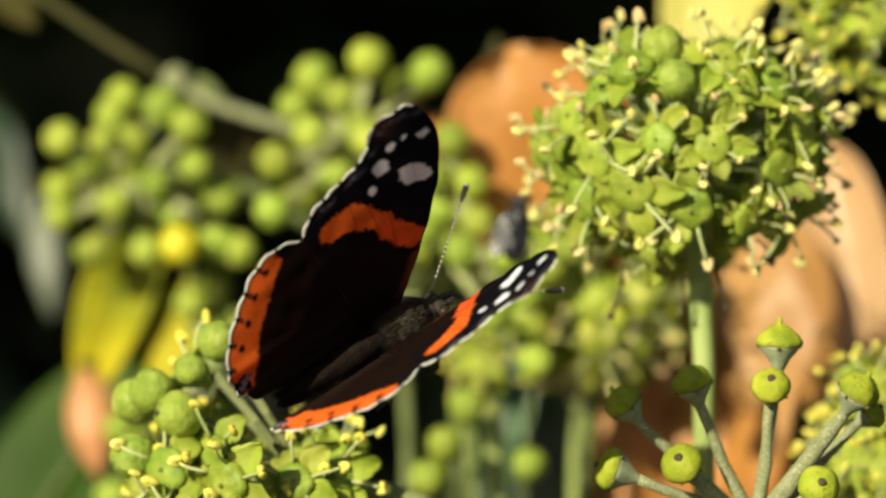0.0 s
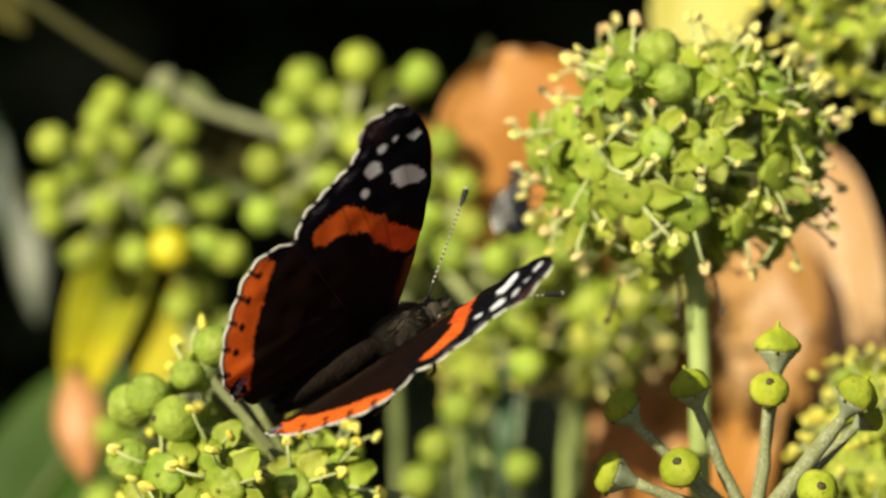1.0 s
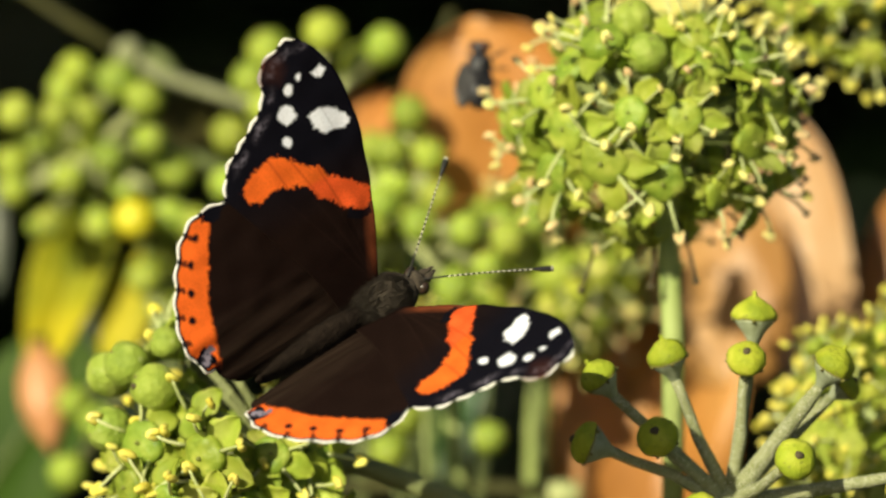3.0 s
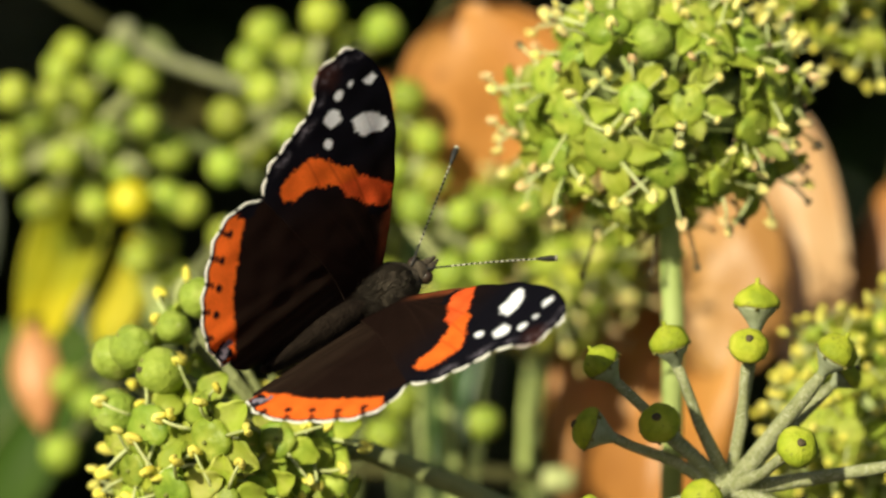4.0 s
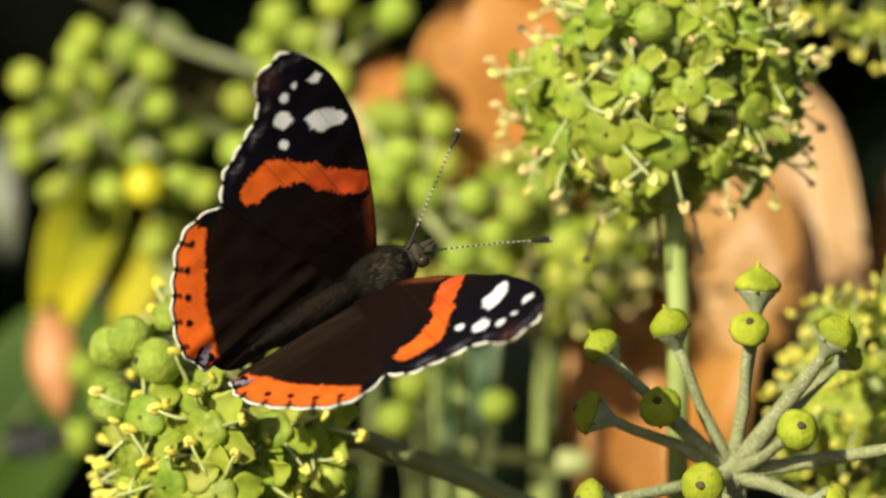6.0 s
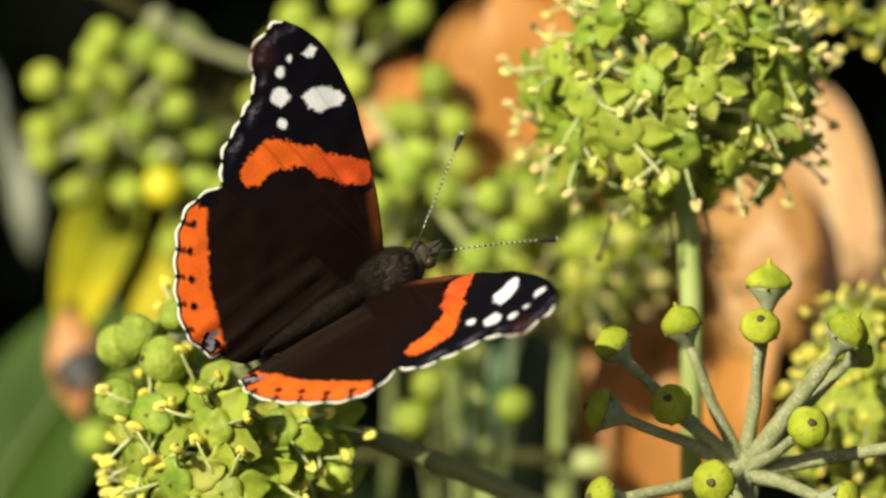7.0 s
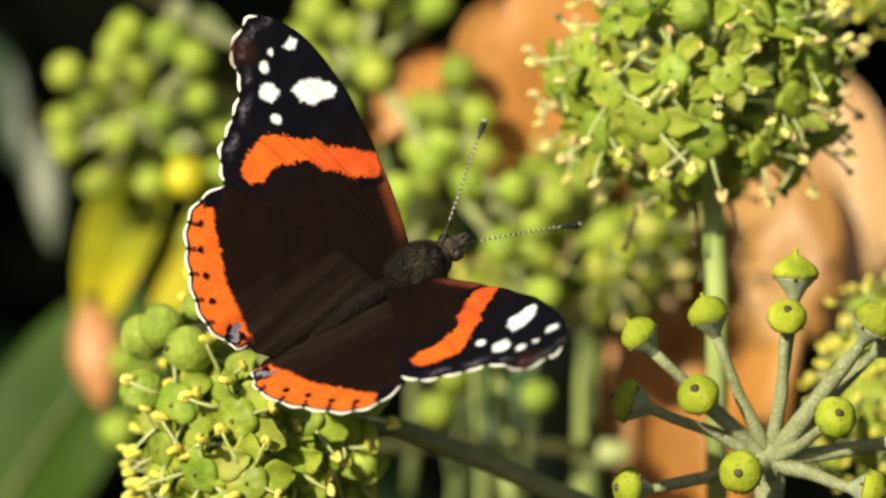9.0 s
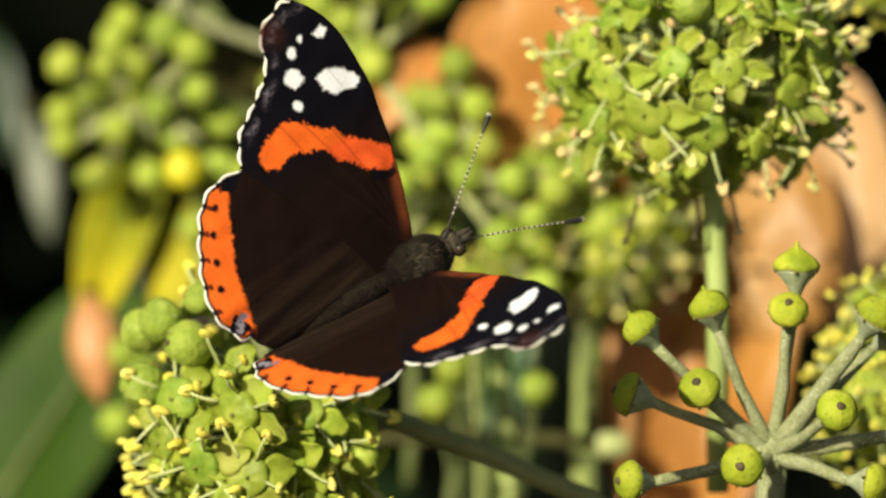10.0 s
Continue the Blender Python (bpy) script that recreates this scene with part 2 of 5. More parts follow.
# ---------------------------------------------------------------- flower pieces, in metres
def ball_bud_mesh():
    """A round unopened bud: a shallow cup, five faint ridges and a small nub."""
    bm = bmesh.new()
    prof = [(0.0, -2.9), (0.7, -2.75), (1.5, -2.2), (2.2, -1.35), (2.62, -0.3), (2.7, 0.5), (2.5, 1.3), (2.0, 2.05), (1.3, 2.5), (0.6, 2.72), (0.25, 2.8)]
    lathe(bm, [(r * MM, z * MM) for r, z in prof], 20, 0, 0.012, 5)
    lathe(bm, [(0.26 * MM, 2.78 * MM), (0.22 * MM, 3.1 * MM), (0.0, 3.2 * MM)], 8, 1)
    return mesh_of("bud", bm, [BUD, NUB])


def knobbly_bud_mesh():
    """A large round bud, a little five-sided and uneven, with a ring of sepals where the stalk meets it."""
    bm = bmesh.new()
    seg = 30
    rings = []
    prof = [(0.5, -2.9), (1.2, -2.55), (1.9, -1.9), (2.4, -1.1), (2.66, -0.25), (2.7, 0.5), (2.52, 1.25), (2.1, 1.95), (1.5, 2.4), (0.85, 2.66), (0.25, 2.74)]
    for r, z in prof:
        ring = []
        for i in range(seg):
            a = 2 * math.pi * i / seg
            p = Vector((r * math.cos(a), r * math.sin(a), z)) * (1 + 0.025 * math.cos(5 * a) * (r / 2.7))
            p += noise.noise_vector(p * 0.55) * 0.22 + noise.noise_vector(p * 1.6) * 0.07
            ring.append(bm.verts.new(p * MM))
        rings.append(ring)
    for a, b in zip(rings, rings[1:]):
        for i in range(seg):
            bm.faces.new((a[i], a[(i + 1) % seg], b[(i + 1) % seg], b[i]))
    bm.faces.new(rings[-1])
    bm.faces.new(rings[0][::-1])
    lathe(bm, [(0.3 * MM, 2.7 * MM), (0.2 * MM, 2.95 * MM), (0.0, 3.0 * MM)], 8, 1)
    return mesh_of("bud", bm, [GREEN_BUD, NUB])


def cone_bud_mesh(kind):
    """A stalked bud: grey cup below, an uneven five-sided yellow-green cap with a tip above, a brown seam between."""
    bm = bmesh.new()
    cup = [(0.6, -3.1), (0.85, -2.5), (1.35, -1.7), (1.95, -0.95), (2.3, -0.4), (2.42, -0.15)]
    cap = [(2.46, -0.08), (2.62, 0.15), (2.62, 0.6), (2.45, 1.15), (2.1, 1.65), (1.6, 2.1), (1.05, 2.4), (0.55, 2.6), (0.3, 2.75)]
    if kind == 1:
        cap = [(2.46, -0.08), (2.62, 0.15), (2.6, 0.6), (2.4, 1.05), (2.05, 1.45), (1.55, 1.75), (1.0, 1.95), (0.55, 2.05), (0.32, 2.1)]
    if kind == 2:
        cap = [(2.46, -0.08), (2.64, 0.12), (2.56, 0.5), (2.28, 0.95), (1.88, 1.35), (1.42, 1.7), (0.95, 2.0), (0.55, 2.22), (0.3, 2.35)]
    seg = 30

    def skin(prof, mat, five, rough):
        rings = []
        for r, z in prof:
            ring = []
            for i in range(seg):
                a = 2 * math.pi * i / seg
                crease = -0.5 * abs(math.cos(2.5 * a + kind)) ** 6 + 0.5 * math.cos(5 * a + 2 * kind)
                p = Vector((r * math.cos(a), r * math.sin(a), z)) * 1.0
                p.x *= 1 + five * crease
                p.y *= 1 + five * crease
                p += noise.noise_vector(p * 0.8 + Vector((kind * 7, 3, 0))) * rough
                ring.append(bm.verts.new(p * MM))
            rings.append(ring)
        for a, b in zip(rings, rings[1:]):
            for i in range(seg):
                bm.faces.new((a[i], a[(i + 1) % seg], b[(i + 1) % seg], b[i])).material_index = mat
        bm.faces.new(rings[-1]).material_index = mat

    skin(cup, 1, 0.03, 0.08)
    skin([(2.36, -0.22), (2.56, -0.1), (2.5, 0.03)], 2, 0.05, 0.1)
    skin(cap, 0, 0.09, 0.17)
    if kind != 1:
        z0 = cap[-1][1]
        lathe(bm, [(0.3 * MM, (z0 - 0.1) * MM), (0.24 * MM, (z0 + 0.25) * MM), (0.25 * MM, (z0 + 0.55) * MM), (0.0, (z0 + 0.65) * MM)], 8, 0)
    else:
        # the dried brown tip, ragged and off centre
        skin([(0.56, 2.0), (0.46, 2.2), (0.3, 2.34)], 3, 0.12, 0.22)
    for i in range(5):      # the little teeth of the calyx
        a = 2 * math.pi * i / 5 + 0.3
        c, q = math.cos(a), math.sin(a)
        tube(bm, [(2.35 * c * MM, 2.35 * q * MM, -0.35 * MM), (2.72 * c * MM, 2.72 * q * MM, 0.0)], [0.26 * MM, 0.1 * MM], 5, 2)
    return mesh_of("bud", bm, [CAP, CUP, NUB, WILTED])


def ovary_mesh(kind):
    """An open flower's heart: a cup, a swollen five-lobed disc, uneven and creased, with a short style and calyx teeth."""
    bm = bmesh.new()
    tall = (0.6, 0.85, 1.2, 0.7)[kind]
    prof = [(0.45, -2.6), (0.85, -2.0), (1.5, -1.1), (2.05, -0.35), (2.32, 0.1), (2.4, 0.45), (2.3, 0.75), (2.05, 0.98), (1.65, 1.16), (1.15, 1.28), (0.65, 1.36), (0.26, 1.38)]
    seg = 25
    rings = []
    for k, (r, z) in enumerate(prof):
        ring = []
        r *= 0.9
        for i in range(seg):
            a = 2 * math.pi * i / seg
            lobe = 1 + (0.035 if r > 1 else 0.02) * math.cos(5 * a + kind) + 0.03 * math.cos(2 * a + kind * 2)
            p = Vector((r * lobe * math.cos(a), r * lobe * math.sin(a), z * (tall if z > 0 else 1)))
            if z > 0.3:
                p.z += 0.05 * math.cos(5 * a + kind) * (r / 2.4) + 0.03 * math.cos(20 * a) * (r / 2.4)
            p += noise.noise_vector(p * 0.9 + Vector((kind * 9, 0, 0))) * 0.16
            ring.append(bm.verts.new(p * MM))
        rings.append(ring)
    for a, b in zip(rings, rings[1:]):
        for i in range(seg):
            bm.faces.new((a[i], a[(i + 1) % seg], b[(i + 1) % seg], b[i]))
    bm.faces.new(rings[-1])
    z0 = prof[-1][1] * tall
    lathe(bm, [(0.24 * MM, (z0 - 0.1) * MM), (0.17 * MM, (z0 + 0.4) * MM), (0.0, (z0 + 0.5) * MM)], 7, 1)
    for i in range(5):
        a = 2 * math.pi * i / 5 + 0.2
        c, q = math.cos(a), math.sin(a)
        tube(bm, [(2.2 * c * MM, 2.2 * q * MM, -0.2 * MM), (2.75 * c * MM, 2.75 * q * MM, 0.15 * MM)], [0.32 * MM, 0.1 * MM], 5, 1 if i % 2 else 0)
    return mesh_of("ovary", bm, [DOME, STYLE])


def petal_mesh(curl, broad=1.35, blunt=3.0):
    """A thick pointed petal with a keel, cupped, that bends back from the rim. Grows along +x from the origin."""
    bm = bmesh.new()
    nu, nv = 9, 7
    grid = {}
    for side in (0, 1):
        x = z = 0.0
        for i in range(nu):
            u = i / (nu - 1)
            w = broad * (1 - u ** blunt) ** 0.75 * (0.72 + 0.28 * math.sin(math.pi * min(1.0, u * 1.6))) + 0.05
            ang = 0.45 - curl * u
            if i:
                x += 3.5 / (nu - 1) * math.cos(ang)
                z += 3.5 / (nu - 1) * math.sin(ang)
            for j in range(nv):
                q = 2 * j / (nv - 1) - 1
                zz = z + 0.42 * q * q - 0.16 * math.exp(-(q * 4) ** 2) - (0.26 if side else 0) + 0.12 * noise.noise(Vector((u * 3, q * 2, curl * 7)))
                grid[side, i, j] = bm.verts.new((x * MM, w * q * MM, zz * MM))
    for i in range(nu - 1):
        for j in range(nv - 1):
            bm.faces.new([grid[0, i, j], grid[0, i + 1, j], grid[0, i + 1, j + 1], grid[0, i, j + 1]])
            bm.faces.new([grid[1, i, j], grid[1, i, j + 1], grid[1, i + 1, j + 1], grid[1, i + 1, j]])
    rim = [(i, 0) for i in range(nu)] + [(nu - 1, j) for j in range(1, nv)] + [(i, nv - 1) for i in range(nu - 2, -1, -1)] + [(0, j) for j in range(nv - 2, 0, -1)]
    for a, b in zip(rim, rim[1:] + rim[:1]):
        bm.faces.new([grid[0, a[0], a[1]], grid[1, a[0], a[1]], grid[1, b[0], b[1]], grid[0, b[0], b[1]]])
    return mesh_of("petal", bm, PETAL)


def stamen_mesh(length, bow, tip, bulk=1.0):
    """A filament with its two-lobed anther. Grows along +x, rising."""
    bm = bmesh.new()
    path = [Vector((length * u * MM, 0, (length * 0.5 * u + bow * math.sin(math.pi * u * 0.8)) * MM)) for u in (0, 0.25, 0.5, 0.75, 1)]
    tube(bm, path, [0.19 * MM, 0.18 * MM, 0.17 * MM, 0.15 * MM, 0.14 * MM], 6, 0)
    end = path[-1]
    for s in (-1, 1):
        r = bmesh.ops.create_uvsphere(bm, u_segments=8, v_segments=6, radius=1.0)["verts"]
        for v in r:
            v.co = Vector((v.co.x * 0.4, v.co.y * 0.33, v.co.z * 0.8)) * (bulk * MM)
            v.co.rotate(Euler((0.25 * s, 0.5, 0)))
            v.co += end + Vector((0.15, s * 0.27 * bulk, 0.08)) * MM
        for f in {f for v in r for f in v.link_faces}:
            f.material_index = 1
    return mesh_of("stamen", bm, [FILAMENT, tip])


def pedicel_mesh(mat, name="pedicel", r0=0.62, r1=0.5):
    """A flower stalk of unit length along z; thickness is in millimetres and stays."""
    bm = bmesh.new()
    tube(bm, [(0, 0, 0), (0.01 * MM, 0.04 * MM, 0.3), (0, 0.06 * MM, 0.6), (0, 0, 1)], [r0 * MM, r0 * 0.92 * MM, r1 * MM, r1 * 1.25 * MM], 8)
    return mesh_of(name, bm, mat)


BALL = ball_bud_mesh()
KNOBBLY = knobbly_bud_mesh()
CONES = [cone_bud_mesh(k) for k in range(3)]
OVARIES = [ovary_mesh(k) for k in range(4)]
PETALS = [petal_mesh(1.0), petal_mesh(2.2), petal_mesh(0.4), petal_mesh(1.6)]
BROAD_PETALS = [petal_mesh(1.0, 1.6, 4.0), petal_mesh(2.2, 1.5, 3.5), petal_mesh(0.4, 1.65, 4.5), petal_mesh(1.6, 1.4, 3.0)]
STAMENS = [stamen_mesh(2.6, 0.6, ANTHER, 0.9), stamen_mesh(3.6, 0.2, ANTHER, 0.92), stamen_mesh(2.2, 0.8, PEACH, 0.88), stamen_mesh(3.2, 0.4, PEACH, 0.9),
           stamen_mesh(3.6, -0.6, WILTED, 0.6)]
BIG_STAMENS = [stamen_mesh(2.6, 0.7, YELLOW_ANTHER, 1.02), stamen_mesh(3.4, 0.3, YELLOW_ANTHER, 1.08), stamen_mesh(1.8, 0.8, YELLOW_ANTHER, 1.0), stamen_mesh(3.8, 0.0, YELLOW_ANTHER, 1.0),
               stamen_mesh(2.8, -0.5, WILTED, 0.7)]


def recoloured(meshes, mat):
    out = []
    for me in meshes:
        me = me.copy()
        me.materials[0] = mat
        out.append(me)
    return out


GREEN_KIT = (OVARIES, PETALS)
BROAD_KIT = (OVARIES, BROAD_PETALS)
YELLOW_KIT = (recoloured(OVARIES, YELLOW_DOME), recoloured(PETALS, YELLOW_PETAL))
PEDICEL = pedicel_mesh(STEM)
SAGE_PEDICEL = pedicel_mesh(PEDUNCLE)


def stalk_between(a, b, mesh, parent, thick=1.0):
    """A pedicel from a to b, in the thing's own space."""
    a, b = Vector(a), Vector(b)
    d = b - a
    return part("pedicel", mesh, parent, Matrix.Translation(a) @ facing(d) @ Matrix.Diagonal((thick, thick, d.length, 1)))


def flower(parent, at, out, rng, size=1.0, petals=5, stamens=5, wilted=0.1, peach=0.4, made=None, kit=GREEN_KIT):
    """One open flower: ovary with petals and stamens."""
    ov = part("ovary", kit[0][rng.randrange(4)], parent, placed(at, out, size, rng.uniform(0, 6.28)))
    for k in range(5):
        a = 2 * math.pi * k / 5
        if k < petals:
            m = Matrix.Rotation(a + 0.63, 4, "Z") @ Matrix.Translation((1.9 * MM, 0, 0.1 * MM)) @ Matrix.Rotation(rng.uniform(-0.3, 0.75), 4, "Y") @ Matrix.Rotation(rng.uniform(-0.3, 0.3), 4, "X")
            part("petal", kit[1][rng.randrange(4)], ov, m)
        if k < stamens:
            x = rng.random()
            made = made or STAMENS
            me = made[4] if x < wilted else made[2 + rng.randrange(2)] if x < wilted + peach else made[rng.randrange(2)]
            m = Matrix.Rotation(a + rng.uniform(-0.2, 0.2), 4, "Z") @ Matrix.Translation((1.9 * MM, 0, 0.5 * MM)) @ Matrix.Rotation(rng.uniform(-0.45, 0.45), 4, "Y")
            part("stamen", me, ov, m)
    return ov


def thing(name, at, label, category, group=""):
    ob = new(name)
    ob.empty_display_size = 0.01
    ob.location = at
    return tagged(ob, label, category, group)


def spread(count, rng, given, least, keep):
    """Directions evenly strewn over a ball, apart from those given."""
    out = [Vector(g).normalized() for g in given]
    tries = 0
    while len(out) < count and tries < 6000:
        tries += 1
        d = Vector((rng.gauss(0, 1), rng.gauss(0, 1), rng.gauss(0, 1))).normalized()
        if keep(d) and all(d.angle(o) > least for o in out):
            out.append(d)
    return out


# ---------------------------------------------------------------- surroundings
def lumpy_sheet(name, point, nu, nv, rough, mat):
    bm = bmesh.new()
    rows = []
    for i in range(nu + 1):
        row = []
        for j in range(nv + 1):
            p = Vector(point(i / nu, j / nv))
            row.append(bm.verts.new(p + noise.noise_vector(p * 9) * rough))
        rows.append(row)
    for i in range(nu):
        for j in range(nv):
            bm.faces.new((rows[i][j], rows[i + 1][j], rows[i + 1][j + 1], rows[i][j + 1]))
    return new(name, mesh_of(name, bm, mat))


ground = lumpy_sheet("ground", lambda u, v: (600 * (2 * u - 1) ** 3, 600 * (2 * v - 1) ** 3, 0), 80, 80, 0.01, SOIL)
tagged(ground, "bare brown soil under the ivy hedge", "soil", kind="structure")


# the roof from y 0.60 to 0.19 is added to block the sun
HEDGE_LINE = [(0.70, -0.02), (0.71, 0.6), (0.70, 1.23), (0.60, 1.37), (0.40, 1.40), (0.20, 1.36), (0.19, 1.43), (0.34, 1.52), (0.70, 1.56), (1.05, 1.5), (1.22, 1.2),
              (1.25, 0.6), (1.22, -0.02)]


def hedge_point(u, v):
    """A hedge with a hollow front: an inner wall, an unseen roof of dense growth added over the flowers to shade it, a
    top and a back.
    """
    s = v * (len(HEDGE_LINE) - 1)
    k = min(int(s), len(HEDGE_LINE) - 2)
    (y0, z0), (y1, z1) = HEDGE_LINE[k], HEDGE_LINE[k + 1]
    f = s - k
    return (-1.6 + 3.2 * u, y0 + (y1 - y0) * f, z0 + (z1 - z0) * f)


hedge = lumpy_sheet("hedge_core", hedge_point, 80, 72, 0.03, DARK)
tagged(hedge, "inside of an old ivy hedge, its shade painted in as near-black green", "hedge", kind="structure")


def leaf_shape(kind, u):
    """Half width along the blade, 0 at the stalk to 1 at the tip."""
    if kind == "oval":
        return max(0.0, math.sin(math.pi * u ** 0.85)) ** 0.75
    if kind == "round":
        return max(0.0, 1 - abs(2 * u - 1) ** 2.6) ** 0.5
    if kind == "lance":
        return max(0.0, math.sin(math.pi * u ** 0.6)) ** 0.9
    lobe = 1 - 0.32 * math.exp(-((u - 0.45) / 0.1) ** 2)
    return max(0.0, math.sin(math.pi * u ** 0.55)) ** 0.7 * lobe


def leaf_grid(bm, base, tip, width, up, kind="oval", cup=0.12, arch=0.12, wave=0.05, nu=16, nv=10, thick=0.35, seed=0.0, vein=0.25, fold=0.0):
    """A leaf blade with thickness, folded along its midrib, with sunken side veins; up is the side that it shows. Millimetres."""
    base, tip, up = Vector(base), Vector(tip), Vector(up)
    along = tip - base
    length = along.length
    fwd = along.normalized()
    side = fwd.cross(up).normalized()
    nor = side.cross(fwd).normalized()
    g = {}
    for s in (0, 1):
        for i in range(nu + 1):
            u = i / nu
            w = width * 0.5 * leaf_shape(kind, min(0.995, max(0.005, u)))
            for j in range(nv + 1):
                q = 2 * j / nv - 1
                h = arch * length * 4 * u * (1 - u) + cup * width * q * q + fold * w * abs(q)
                h += wave * width * noise.noise(Vector((u * 3 + seed, q * 2, seed * 1.7)))
                h -= vein * math.exp(-(q * 9) ** 2) + 0.4 * vein * math.exp(-((math.sin((u * 7 - abs(q) * 1.6) * math.pi)) * 5) ** 2)
                p = base + along * u + side * (w * q) + nor * (h - s * thick)
                g[s, i, j] = bm.verts.new(P(*p))
    for i in range(nu):
        for j in range(nv):
            bm.faces.new((g[0, i, j], g[0, i, j + 1], g[0, i + 1, j + 1], g[0, i + 1, j]))
            bm.faces.new((g[1, i, j], g[1, i + 1, j], g[1, i + 1, j + 1], g[1, i, j + 1]))
    rim = [(i, 0) for i in range(nu + 1)] + [(nu, j) for j in range(1, nv + 1)] + [(i, nv) for i in range(nu - 1, -1, -1)] + [(0, j) for j in range(nv - 1, 0, -1)]
    for a, b in zip(rim, rim[1:] + rim[:1]):
        bm.faces.new((g[0, a[0], a[1]], g[0, b[0], b[1]], g[1, b[0], b[1]], g[1, a[0], a[1]]))


def leaf(base, tip, width, up, mat, label, kind="oval", stalk=None, **more):
    ob = thing("leaf", P(*base), label, "leaf")
    bm = bmesh.new()
    leaf_grid(bm, base, tip, width, up, kind, nu=30, nv=20, **more)
    bmesh.ops.translate(bm, verts=bm.verts, vec=-P(*base))
    part("blade", (bm, mat), ob)
    if mat is MID_GREEN:
        b, along, up = Vector(base), Vector(tip) - Vector(base), Vector(up)
        nor = along.normalized().cross(up).normalized().cross(along.normalized())
        rise = more.get("arch", 0.12) * along.length
        bm = bmesh.new()
        tube(bm, [(along * u + nor * (rise * 4 * u * (1 - u) + 0.1)) * MM for u in (0.0, 0.2, 0.4, 0.6, 0.8, 0.97)], [0.75 * MM, 0.65 * MM, 0.55 * MM, 0.45 * MM, 0.3 * MM, 0.12 * MM], 7)
        part("midrib", (bm, DULL_STEM), ob)
    bm = bmesh.new()
    b = Vector(base)
    end = Vector(stalk) if stalk else b + (b - Vector(tip)).normalized() * 14
    tube(bm, bend((0, 0, 0), (end - b) * MM, (0.001, 0.001, -0.001)), 0.7 * MM, 7)
    part("leaf_stalk", (bm, OLIVE_BARK), ob)
    return ob


def foliage(name, count, place, size, mat, label, seed):
    """A mass of leaves nobody could count."""
    rng = random.Random(seed)
    bm = bmesh.new()
    for _ in range(count):
        c = Vector(place(rng))
        d = Vector((rng.gauss(0, 1), rng.gauss(0, 0.6), rng.gauss(-0.6, 0.7))).normalized()
        up = Vector((rng.gauss(0, 0.6), -1 + rng.gauss(0, 0.4), rng.gauss(0.5, 0.5)))
        ln = size * rng.uniform(0.7, 1.3)
        leaf_grid(bm, c, c + d * ln, ln * rng.uniform(0.6, 0.85), up, "ivy", nu=6, nv=4, thick=0.5, seed=rng.random() * 50, vein=0)
    ob = new(name, mesh_of(name, bm, mat))
    return tagged(ob, label, "foliage", kind="stuff")


# inner leaves, darkened by their colour as well as by the roof
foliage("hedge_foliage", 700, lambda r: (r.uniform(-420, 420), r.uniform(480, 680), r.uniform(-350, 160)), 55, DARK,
        "ivy leaves inside the hedge, deep shade painted into their dark green", 3)
# unseen canopy of leaves, added to keep sun off what lies behind
foliage("overhanging_foliage", 900, lambda r: (r.uniform(-520, 380), r.uniform(190, 640), r.uniform(100, 260)), 55, GREEN,
        "dense green ivy leaves added out of view overhead to shade the background", 4)

foliage("hedge_top_foliage", 1500, lambda r: r.choice([(r.uniform(-1600, 1600), r.uniform(250, 1180), r.uniform(310, 385)),
                                                       (r.uniform(-1600, 1600), r.uniform(1200, 1290), r.uniform(-1150, 320))]), 75, GREEN,
        "green ivy leaves over the top and back of the hedge", 6)

